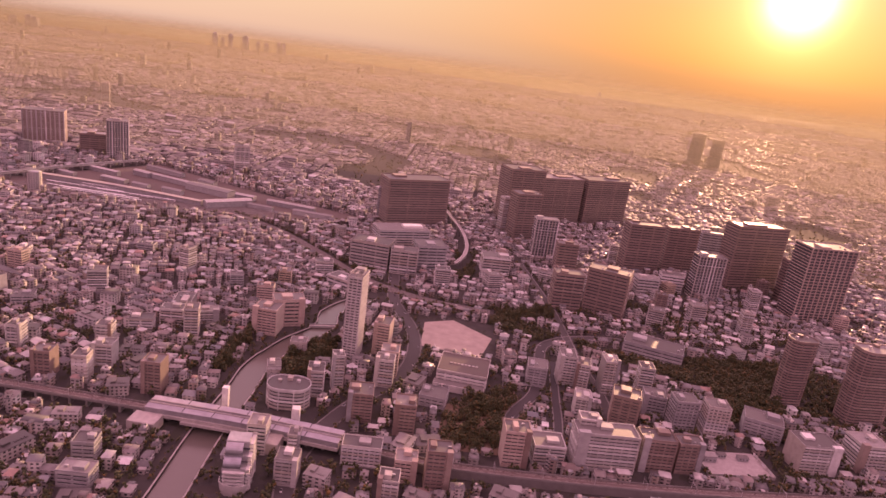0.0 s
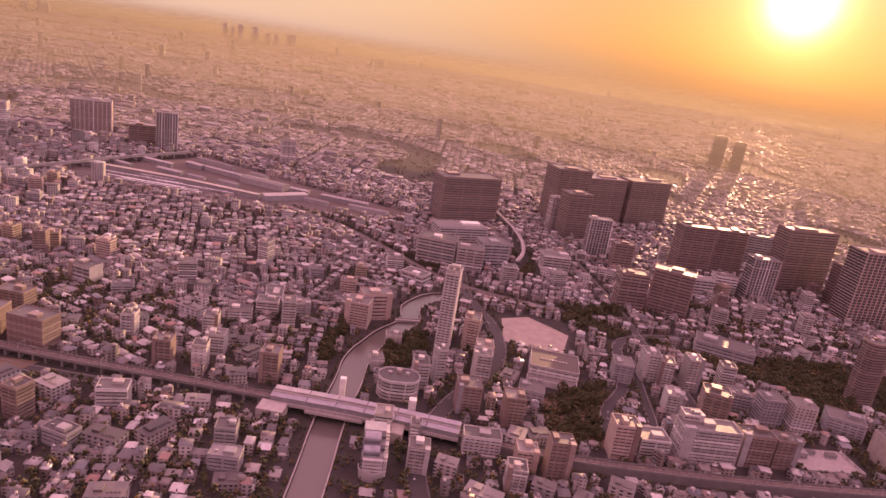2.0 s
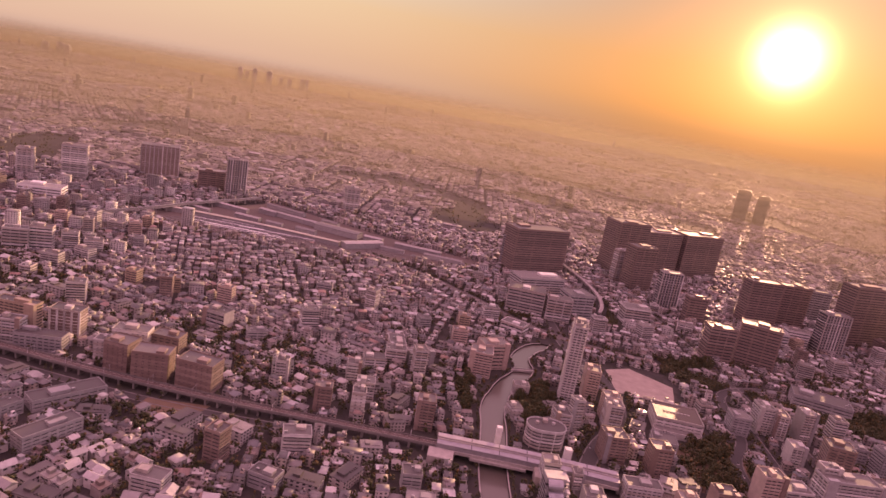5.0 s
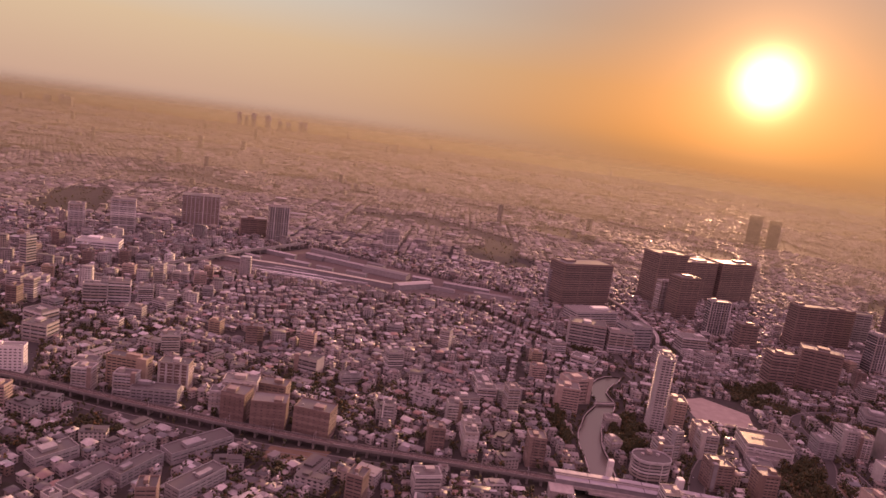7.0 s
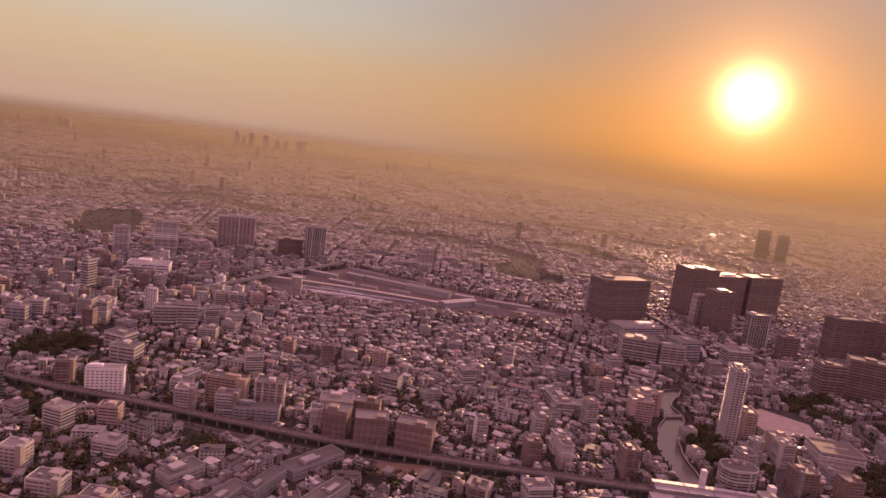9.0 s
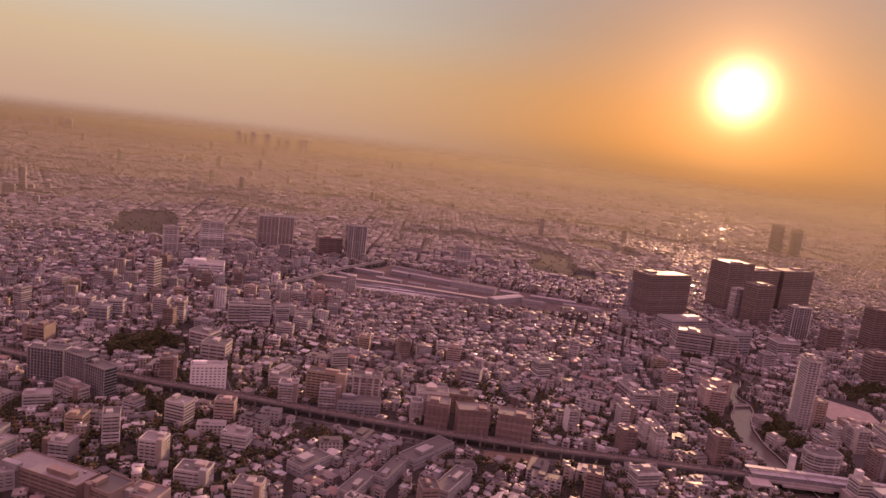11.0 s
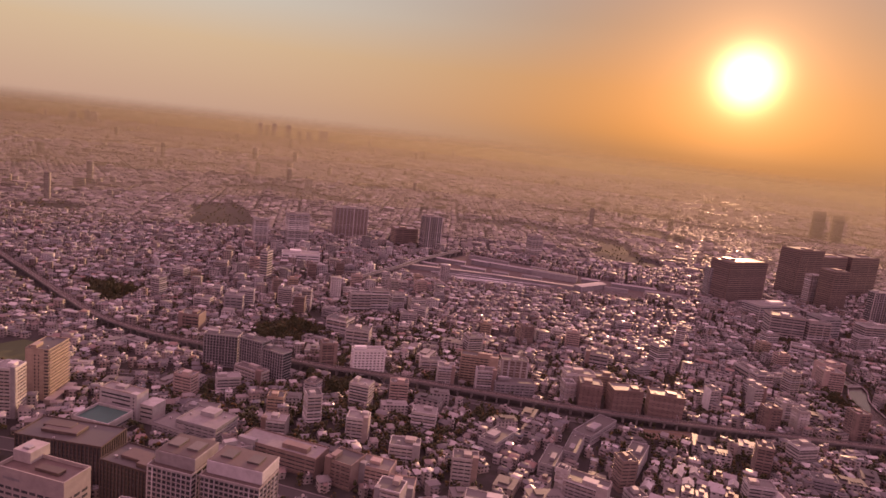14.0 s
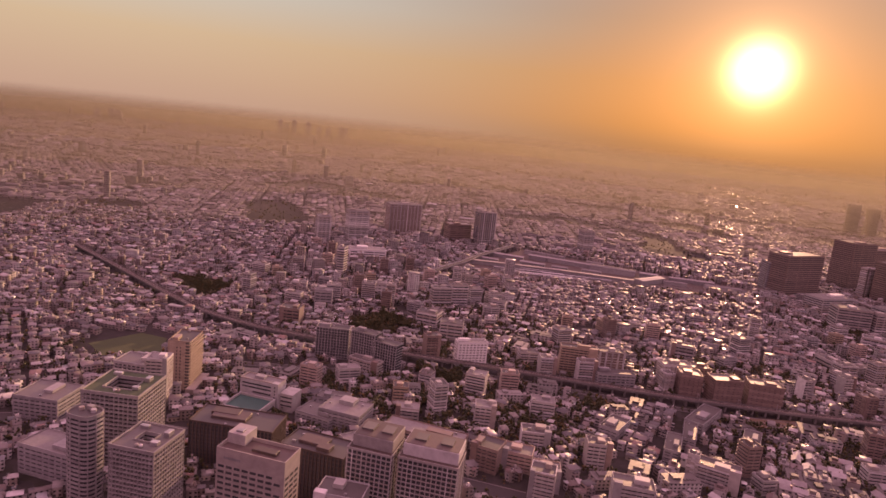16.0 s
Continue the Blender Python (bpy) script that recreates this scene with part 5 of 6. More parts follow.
# pale road viaduct crossing at the end of the railway yard
high_road = smooth_line([(-500, 640), (-472, 690), (-454, 720), (-433, 766), (-405, 813), (-372, 866)], 8)
root = tagged(new("road_viaduct"), "pale concrete road viaduct on slim piers by the railway yard", "viaduct")
bm = bmesh.new()
ribbon(bm, high_road, 3.2, 5.6, 6.5)
part("deck", bm, M_CONC, root)
bm = bmesh.new()
ribbon(bm, high_road, 2.7, 6.5, 6.56)
part("carriageway", bm, M_ROAD, root, "dark asphalt carriageway")
for s in (-3.05, 3.05):
    bm = bmesh.new()
    ribbon(bm, high_road, 0.15, 6.5, 7.4, s)
    part("parapet", bm, M_WHITE, root)
for p in high_road[1::2]:
    put("pier", pier, root, pose(p.x, p.y, 0, 0, 0, 25))
LINES.append((high_road, 5))


# railway yard: tracks, long roofs, parked trains
def yard():
    a, b = Vector((-452, 716)), Vector((-205, 690))
    d = (b - a).normalized()
    n = Vector((-d.y, d.x))
    for k in range(18):
        bm = bmesh.new()
        off = -12 + k * 2.6
        p0, p1 = a + n * off + d * 3.4 * k, b + n * off + d * 2.8 * k
        ribbon(bm, [p0, p1], 0.45, 0.1, 0.25)
        t = tagged(put("rail_track", mesh_of("rail_track", bm, M_PAVE)), "pale straight track in the railway yard", "track", kind="structure")
    shed = tagged(new("train_shed"), "very long low white roof across the railway yard", "shed")
    line = [(-452, 742), (-340, 728), (-240, 705)]
    bm = bmesh.new()
    ribbon(bm, smooth_line(line, 10), 3.4, 5.0, 5.5)
    part("roof", bm, M_WHITE, shed)
    bm = bmesh.new()
    ribbon(bm, smooth_line(line, 10), 2.6, 0.1, 5.0)
    part("wall", bm, M_GREY, shed)
    for x, y, w, dd, h, ang in ((-215, 718, 52, 13, 6.5, 38), (-300, 790, 70, 8, 5.5, -22), (-330, 835, 60, 7, 5, -25), (-395, 800, 58, 7, 5, -20), (-250, 765, 60, 16, 7, -20), (-150, 742, 58, 9, 5, -12), (-120, 715, 46, 7, 5, -10), (-360, 762, 34, 9, 4.5, -18), (-325, 752, 22, 7, 4, -16), (-285, 742, 26, 8, 5, -16), (-420, 768, 30, 7, 4, -20), (-205, 752, 24, 9, 6, -14), (-345, 805, 26, 10, 6, -24), (-265, 800, 24, 9, 5.5, -22), (-180, 722, 30, 6, 4, -12)):
        s = tagged(new("train_shed"), "low pale-roofed workshop in the railway yard", "shed")
        s.matrix_basis = pose(x, y, 0, 0, 0, ang)
        part("wall", box_bm(-w / 2 + 0.4, w / 2 - 0.4, -dd / 2 + 0.4, dd / 2 - 0.4, 0.1, h), M_GREY, s)
        bm = bmesh.new()
        for sx in (0,):
            v = [bm.verts.new(p) for p in ((-w / 2, -dd / 2, h), (w / 2, -dd / 2, h), (w / 2, dd / 2, h), (-w / 2, dd / 2, h), (-w / 2, 0, h + 1.2), (w / 2, 0, h + 1.2))]
            for f in ((0, 1, 5, 4), (2, 3, 4, 5), (0, 4, 3), (1, 2, 5), (0, 3, 2, 1)):
                bm.faces.new([v[i] for i in f])
        part("roof", bm, M_SHED, s)
    car = mesh_of("carriage", box_bm(-6.2, 6.2, -0.95, 0.95, 0.5, 2.6, 0.25), M_TRAIN)
    win = mesh_of("window_band", box_bm(-5.8, 5.8, -1.0, 1.0, 1.5, 2.1), M_GLASS)
    rnd = random.Random(9)
    ang = math.degrees(math.atan2(d.y, d.x))
    for k in (1, 3, 4, 8, 9, 13):
        tr = tagged(new("train"), "pale commuter train standing in the railway yard", "train", "trains in the yard")
        p = a + n * (-12 + k * 2.6) + d * rnd.uniform(40, 110)
        tr.matrix_basis = pose(p.x, p.y, 0, 0, 0, ang)
        for i in range(7):
            c = put("carriage", car, tr, pose(i * 12.8, 0, 0))
            put("window_band", win, c)


yard()

# distant cluster of skyscrapers
for i, (x, y, w, h) in enumerate(((-1440, 4420, 30, 84), (-1405, 4460, 24, 62), (-1362, 4480, 32, 86), (-1270, 4500, 38, 84), (-1205, 4560, 30, 56), (-1130, 4480, 30, 58), (-1045, 4460, 26, 72), (-1015, 4470, 26, 70), (-2390, 3900, 36, 44), (-2330, 3950, 32, 56), (-2270, 3900, 40, 50))):
    root = tagged(new("skyscraper"), "far grey skyscraper standing in the evening haze", "tower", "far skyline")
    root.matrix_basis = pose(x, y, 0, 0, 0, 8 + 5 * (i % 3))
    part("body", box_bm(-w / 2, w / 2, -w / 2, w / 2, 0, h, 0.8), M_GREY, root)
    part("crown", box_bm(-w / 3, w / 3, -w / 3, w / 3, h, h + 7, 0.5), M_GREY, root)
    fin = mesh_of("rib", box_bm(-1.6, 1.6, -0.6, 0.6, 0, h - 3), M_WHITE)
    for k in range(4):
        put("rib", fin, root, pose(-w / 2 + w * (k + 0.5) / 4, -w / 2 - 0.3, 0))


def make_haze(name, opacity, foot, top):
    """See-through sheet imitating thin evening haze, lit from behind by the sun, thinning out with height."""
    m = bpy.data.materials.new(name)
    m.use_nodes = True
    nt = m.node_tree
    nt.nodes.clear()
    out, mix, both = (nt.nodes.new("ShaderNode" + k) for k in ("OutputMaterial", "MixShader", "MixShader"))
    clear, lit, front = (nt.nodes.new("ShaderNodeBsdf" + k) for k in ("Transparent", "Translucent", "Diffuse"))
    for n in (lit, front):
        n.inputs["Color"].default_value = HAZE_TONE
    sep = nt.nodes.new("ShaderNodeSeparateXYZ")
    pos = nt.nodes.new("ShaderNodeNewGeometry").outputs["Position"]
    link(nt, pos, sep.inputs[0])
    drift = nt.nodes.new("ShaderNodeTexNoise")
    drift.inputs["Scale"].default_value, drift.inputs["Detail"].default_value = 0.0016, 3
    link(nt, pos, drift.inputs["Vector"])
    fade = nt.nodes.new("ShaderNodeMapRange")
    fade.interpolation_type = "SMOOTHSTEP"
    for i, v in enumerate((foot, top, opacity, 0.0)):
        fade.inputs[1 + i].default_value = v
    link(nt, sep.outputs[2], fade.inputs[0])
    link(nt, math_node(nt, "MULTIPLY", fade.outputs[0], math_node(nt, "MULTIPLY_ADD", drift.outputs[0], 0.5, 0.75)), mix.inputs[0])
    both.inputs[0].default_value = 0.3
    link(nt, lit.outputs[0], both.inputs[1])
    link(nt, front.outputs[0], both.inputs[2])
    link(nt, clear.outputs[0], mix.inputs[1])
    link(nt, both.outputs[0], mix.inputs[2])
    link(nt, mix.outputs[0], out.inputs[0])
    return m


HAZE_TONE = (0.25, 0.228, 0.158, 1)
# curved sheets added one behind another in place of hazy air
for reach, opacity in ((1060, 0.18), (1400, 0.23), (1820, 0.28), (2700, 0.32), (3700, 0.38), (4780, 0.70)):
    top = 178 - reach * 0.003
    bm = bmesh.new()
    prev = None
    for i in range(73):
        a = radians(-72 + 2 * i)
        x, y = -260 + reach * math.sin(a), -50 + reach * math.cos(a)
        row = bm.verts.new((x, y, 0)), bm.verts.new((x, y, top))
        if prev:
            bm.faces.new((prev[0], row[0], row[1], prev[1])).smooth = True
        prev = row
    tagged(put("distant_haze", mesh_of("distant_haze", bm, make_haze("evening_haze", opacity, 120 - reach * 0.014, top))), "translucent sheet standing in for thin warm haze over the distant city", "haze", kind="structure")

# ---- smaller blocks, houses and trees of the wider city ----
def inside(poly, x, y):
    x, y = np.asarray(x), np.asarray(y)
    res = np.zeros(x.shape, bool)
    for (x0, y0), (x1, y1) in zip(poly, poly[1:] + poly[:1]):
        if y0 == y1:
            continue
        cross = (y0 > y) != (y1 > y)
        res ^= cross & (x < (x1 - x0) * (y - y0) / (y1 - y0) + x0)
    return res


def free(x, y, r, woods=True):
    """True where a small house of half-size r keeps clear of all that is placed."""
    x, y, r = np.asarray(x, float), np.asarray(y, float), np.asarray(r, float)
    ok = np.ones(x.shape, bool)
    for cx, cy, hw, hd, ang in TAKEN:
        near = (abs(x - cx) < hw + hd + 12) & (abs(y - cy) < hw + hd + 12)
        if not near.any():
            continue
        c, s = math.cos(radians(ang)), math.sin(radians(ang))
        u, v = (x - cx) * c + (y - cy) * s, -(x - cx) * s + (y - cy) * c
        ok &= ~(near & (abs(u) < hw + r) & (abs(v) < hd + r))
    for pts, half in LINES:
        for p, q in zip(pts, pts[1:]):
            near = (x > min(p.x, q.x) - half - 12) & (x < max(p.x, q.x) + half + 12) & (y > min(p.y, q.y) - half - 12) & (y < max(p.y, q.y) + half + 12)
            if not near.any():
                continue
            dx, dy = q.x - p.x, q.y - p.y
            t = np.clip(((x - p.x) * dx + (y - p.y) * dy) / max(dx * dx + dy * dy, 1e-6), 0, 1)
            ok &= ~(near & (np.hypot(x - p.x - t * dx, y - p.y - t * dy) < half + r))
    for poly in (WOODS + [YARD] if woods else [YARD]):
        ok &= ~inside(poly, x, y)
    return ok


# mid-rise blocks, repeated
def archetype(i):
    rnd = random.Random(100 + i)
    style = ("apt_white", "apt_pink", "apt_brown", "office_white", "apt_white", "office_grey", "strip", "apt_gold", "apt_white", "apt_grey")[i % 10]
    w, d, n = rnd.uniform(8, 15), rnd.uniform(8, 11), (4, 7, 9, 5, 6, 4, 8, 6, 10, 5)[i % 10]
    h = n * 1.95
    colour = {"apt_white": "white", "apt_pink": "buff", "apt_brown": "brown-tiled", "office_white": "pale", "office_grey": "grey", "strip": "white", "apt_gold": "tan", "apt_grey": "grey"}[style]
    root = tagged(new("city_block"), f"{colour} {n}-storey city block with flat roof and parapet", "building", "mid-rise city blocks")
    shell(root, w, d, h, style, rnd, max_piers=3, sides=False)
    roof_kit(root, w, d, h, STYLES[style][0], M_ROOF, rnd)
    return root, w, d


MIDS = [archetype(i) for i in range(10)]
rnd = random.Random(21)
spots = []
for x0, x1, y0, y1, count in ((-680, -400, 480, 760, 40), (60, 430, 330, 700, 30), (-600, -110, 205, 330, 16), (-560, 60, 360, 560, 22)):
    k = tries = 0
    while k < count and tries < 4000:
        tries += 1
        x, y = rnd.uniform(x0, x1), rnd.uniform(y0, y1)
        if free([x], [y], [7.5])[0]:
            TAKEN.append((x, y, 7.5, 6.0, 0))
            spots.append((x, y))
            k += 1
for i, (x, y) in enumerate(spots):
    root, w, d = MIDS[i % 10]
    m = pose(x, y, 0, 0, 0, rnd.choice((-18, -8, 0, 5, 12, 20)))
    if i < 10:
        root.matrix_basis = m
    else:
        copy_thing(root, m)


def lattice(x0, x1, y0, y1, lot, seeds):
    """House plots in streets, each quarter of the city with a direction of its own."""
    xs, ys, an = [], [], []
    pts = np.array([(s[0], s[1]) for s in seeds])
    for k, (sx, sy, a) in enumerate(seeds):
        reach = 420 if lot < 10 else 900
        u = np.arange(-reach, reach, lot)
        u = u + np.floor(u / (lot * 7)) * lot * 0.45
        v = np.arange(-reach, reach, lot * 1.02)
        v = v + np.floor(v / (lot * 2.04)) * lot * 0.32
        U, V = np.meshgrid(u, v)
        U, V = U.ravel(), V.ravel()
        c, s = math.cos(a), math.sin(a)
        X, Y = sx + U * c - V * s, sy + U * s + V * c
        keep = (X > x0) & (X < x1) & (Y > y0) & (Y < y1)
        X, Y = X[keep], Y[keep]
        if not len(X):
            continue
        best = np.full(len(X), 1e18)
        who = np.zeros(len(X), int)
        for j, p in enumerate(pts):
            dist = (X - p[0]) ** 2 + (Y - p[1]) ** 2
            m = dist < best
            best[m], who[m] = dist[m], j
        m = who == k
        xs.append(X[m])
        ys.append(Y[m])
        an.append(np.full(m.sum(), a))
    return np.concatenate(xs), np.concatenate(ys), np.concatenate(an)


def houses_mesh(name, X, Y, W, D, H, A, rng, mats_used=(M_HOUSEWALL, M_HOUSEROOF, M_TINROOF), shiny=0.06, plain=False, flat_share=0.5):
    """Many small houses in one mesh: flat roofs with a kerb, gables and hips."""
    co, loops, sizes, mats = [], [], [], []
    base = 0
    c, s = np.cos(A), np.sin(A)

    def add(sel, local, faces, mat):
        nonlocal base
        n = sel.sum()
        if not n:
            return
        P = np.stack([np.stack([X[sel] + lx * c[sel] - ly * s[sel], Y[sel] + lx * s[sel] + ly * c[sel], lz], -1) for lx, ly, lz in local], 1)
        co.append(P.reshape(-1, 3))
        k = len(local)
        for f in faces:
            idx = np.arange(n)[:, None] * k + np.array(f)[None] + base
            loops.append(idx.ravel())
            sizes.append(np.full(n, len(f)))
            mats.append(mat[sel] if isinstance(mat, np.ndarray) else np.full(n, mat))
        base += n * k

    n = len(X)
    kind = rng.random(n)
    flat, gable = kind < flat_share, kind >= flat_share
    everyone = np.ones(n, bool)
    w, d = W / 2, D / 2

    def boxed(sel, hw, hd, z0, z1, ox=0.0, oy=0.0):
        z0 = np.broadcast_to(z0, (n,))
        return [((ox + a * hw)[sel], (oy + b * hd)[sel], z[sel]) for z in (z0, z1) for a, b in ((-1, -1), (1, -1), (1, 1), (-1, 1))]

    sides = [(0, 1, 5, 4), (1, 2, 6, 5), (2, 3, 7, 6), (3, 0, 4, 7)]
    top = [(4, 5, 6, 7)]
    add(everyone, boxed(everyone, w, d, np.full(n, -0.1), H), sides, 0)
    tin = np.where(rng.random(n) < shiny, 2, 1)
    if plain:
        add(flat, boxed(flat, w, d, H - 0.2, H)[4:], [(0, 1, 2, 3)], tin)
    else:
        add(flat, boxed(flat, w + 0.12, d + 0.12, H, H + 0.35), sides + top, tin)
    rooftop = flat & (rng.random(n) < (0.0 if plain else 0.55))
    ox, oy = (rng.random(n) - 0.5) * W * 0.5, (rng.random(n) - 0.5) * D * 0.5
    add(rooftop, boxed(rooftop, w * 0.32, d * 0.34, H + 0.35, H + 1.9, ox, oy), sides + top, 0)
    rise = np.minimum(W, D) * 0.28
    hip = w * np.where(rng.random(n) < 0.5, 0.5, 1.0)
    e = 0.35
    loc = [(x[gable], y[gable], z[gable]) for x, y, z in ((-w - e, -d - e, H), (w + e, -d - e, H), (w + e, d + e, H), (-w - e, d + e, H), (-hip, d * 0, H + rise), (hip, d * 0, H + rise))]
    add(gable, loc, [(0, 1, 5, 4), (2, 3, 4, 5), (3, 0, 4), (1, 2, 5)], tin)
    co, loops, sizes, mats = np.concatenate(co), np.concatenate(loops), np.concatenate(sizes), np.concatenate(mats)
    me = bpy.data.meshes.new(name)
    me.vertices.add(len(co))
    me.vertices.foreach_set("co", co.astype(np.float32).ravel())
    me.loops.add(len(loops))
    me.loops.foreach_set("vertex_index", loops.astype(np.int32))
    me.polygons.add(len(sizes))
    starts = np.concatenate(([0], np.cumsum(sizes)[:-1]))
    me.polygons.foreach_set("loop_start", starts.astype(np.int32))
    me.polygons.foreach_set("material_index", mats.astype(np.int32))
    for m in mats_used:
        me.materials.append(m)
    me.update(calc_edges=True)
    me.validate()
    return me


rng = np.random.default_rng(5)
WORKSHOPS = []
# lesser blocks packed round the far station and among the houses
for kx, ky in zip(rng.uniform(-660, 60, 420), rng.uniform(205, 440, 420)):
    kw, kd, kh, ka = rng.uniform(9, 19), rng.uniform(7, 11), rng.choice([3.4, 4.2, 5.6, 7.4]), rng.choice([-24, -14, 4, 12, 66]) + rng.normal(0, 3)
    if len(WORKSHOPS) < 64 and free([kx], [ky], [kw * 0.42])[0]:
        WORKSHOPS.append((kx, ky))
        claim(kx, ky, kw, kd, ka, 0.6)
        shop = tagged(new("workshop"), "low flat-roofed workshop with roof units among small houses", "building", "low workshops")
        shop.matrix_basis = pose(kx, ky, 0, 0, 0, ka)
        part("wall", box_bm(-kw / 2, kw / 2, -kd / 2, kd / 2, 0, kh), M_BLOCKWALL, shop)
        bm = bmesh.new()
        add_box(bm, -kw / 2 - 0.1, kw / 2 + 0.1, -kd / 2 - 0.1, kd / 2 + 0.1, kh, kh + 0.3)
        add_box(bm, -kw * 0.3, -kw * 0.08, -kd * 0.2, kd * 0.3, kh + 0.3, kh + 1.5)
        for u in range(4):
            add_box(bm, kw * (0.02 + 0.1 * u), kw * (0.07 + 0.1 * u), -kd * 0.25, -kd * 0.1, kh + 0.3, kh + 0.8)
        part("roof", bm, M_ROOF, shop)
bx = np.concatenate([rng.uniform(-680, -400, 160), rng.uniform(-900, 700, 300)])
by = np.concatenate([rng.uniform(540, 880, 160), rng.uniform(430, 900, 300)])
tall = np.concatenate([np.ones(160, bool), np.zeros(300, bool)])
okb = free(bx, by, np.full(len(bx), 6.0))
pick = []
for i in np.flatnonzero(okb):
    if all(abs(bx[i] - bx[j]) + abs(by[i] - by[j]) > 19 for j in pick) and len(pick) < 150:
        pick.append(i)
for i in pick:
    TAKEN.append((bx[i], by[i], 6.5, 6.0, 8.0))
nb = len(pick)
hb = np.where(tall[pick], rng.uniform(6.5, 13, nb) * np.where(rng.random(nb) < 0.15, 1.7, 1.0), rng.uniform(5.8, 9.5, nb))
for k, i in enumerate(pick):
    one = lambda v: np.array([v])
    me = houses_mesh("city_block", one(bx[i]) * 0, one(by[i]) * 0, one(rng.uniform(7.5, 13)), one(rng.uniform(7.5, 11)), one(hb[k]), one(0.0), rng, flat_share=1.0)
    for slot, m in enumerate((M_BLOCKWALL, M_ROOF)):
        me.materials[slot] = m
    tagged(put("city_block", me, None, pose(bx[i], by[i], 0, 0, 0, 8 + rng.normal(0, 9))), "pale %d-storey block with flat roof among houses" % max(2, round(hb[k] / 1.95)), "building", "lesser city blocks")
SEEDS = [(rng.uniform(-1100, 900), rng.uniform(80, 1000), radians(rng.uniform(-32, 32))) for _ in range(34)]
FARSEEDS = [(rng.uniform(-4200, 3800), rng.uniform(900, 5100), radians(rng.uniform(-40, 40))) for _ in range(80)]
X, Y, A = lattice(-1050, 800, 120, 900, 6.7, SEEDS)
keep = rng.random(len(X)) < np.where(Y < 420, 0.87, 0.90)
X, Y, A = X[keep], Y[keep], A[keep]
X, Y, A = X + rng.normal(0, 0.7, len(X)), Y + rng.normal(0, 0.7, len(X)), A + rng.normal(0, 0.07, len(X))
W, D = rng.uniform(3.3, 6.6, len(X)), rng.uniform(3.4, 6.3, len(X))
H = rng.choice([2.6, 3.3, 3.8, 4.3, 5.2, 6.6, 8.6], len(X), p=[0.16, 0.22, 0.22, 0.18, 0.11, 0.08, 0.03]) + rng.uniform(-0.3, 0.3, len(X))
wide = rng.random(len(X)) < 0.03
W[wide] *= 2.1
ok = free(X, Y, np.maximum(W, D) / 2 * 0.85)
ok &= ~(inside([(-1100, 60), (-1100, 120), (-380, 125), (-380, 60)], X, Y))
X, Y, A, W, D, H = (q[ok] for q in (X, Y, A, W, D, H))

# the nearest houses as things of their own
order = np.argsort((X + 300) ** 2 * 0.35 + (Y - 200) ** 2)
mine = order[:170]
KINDS = []
for k in range(8):
    r = random.Random(50 + k)
    w, d, h = r.uniform(4.6, 6.7), r.uniform(4.4, 6.3), r.choice((3.4, 3.9, 4.4, 5.2))
    root = tagged(new("house"), ("small white house with a dark gabled roof", "grey rendered house with flat roof terrace", "cream house with a pale gabled roof", "small white house with flat concrete roof")[k % 4], "house", "houses of the near quarter")
    wall = material(f"house_wall_{k}", [(0.0, r.choice(((0.6, 0.58, 0.56), (0.45, 0.40, 0.36), (0.66, 0.65, 0.63), (0.33, 0.30, 0.28)))), (1.0, (0.6, 0.59, 0.57))], 0.7)
    roofm = material(f"house_roof_{k}", [(0.0, r.choice(((0.10, 0.10, 0.11), (0.3, 0.3, 0.31), (0.16, 0.12, 0.11), (0.5, 0.5, 0.5)))), (1.0, (0.25, 0.24, 0.24))], 0.45, spec=0.5)
    part("wall", box_bm(-w / 2, w / 2, -d / 2, d / 2, 0, h), wall, root)
    bm = bmesh.new()
    if k % 2 == 0:
        rise = 1.7
        v = [bm.verts.new(p) for p in ((-w / 2 - 0.4, -d / 2 - 0.4, h), (w / 2 + 0.4, -d / 2 - 0.4, h), (w / 2 + 0.4, d / 2 + 0.4, h), (-w / 2 - 0.4, d / 2 + 0.4, h), (-w / 2 - 0.4, 0, h + rise), (w / 2 + 0.4, 0, h + rise))]
        for f in ((0, 1, 5, 4), (2, 3, 4, 5), (3, 0, 4), (1, 2, 5), (0, 3, 2, 1)):
            bm.faces.new([v[i] for i in f])
    else:
        add_box(bm, -w / 2 - 0.15, w / 2 + 0.15, -d / 2 - 0.15, d / 2 + 0.15, h, h + 0.3)
        add_box(bm, -w / 4, w / 6, -d / 6, d / 3, h + 0.3, h + 2.0)
    part("roof", bm, roofm, root)
    pane = mesh_of("window", box_bm(-0.75, 0.75, -0.05, 0.06, -0.45, 0.45), M_GLASS)
    for wx, wz in ((-w / 4, h - 1.1), (w / 4, h - 1.1)):
        put("window", pane, root, pose(wx, -d / 2, wz))
    KINDS.append(root)
for i, j in enumerate(mine):
    m = pose(X[j], Y[j], 0, 0, 0, math.degrees(A[j]) + (90 if i % 3 == 0 else 0))
    if i < 8:
        KINDS[i].matrix_basis = m
    else:
        copy_thing(KINDS[i % 8], m)
rest = np.ones(len(X), bool)
rest[mine] = False
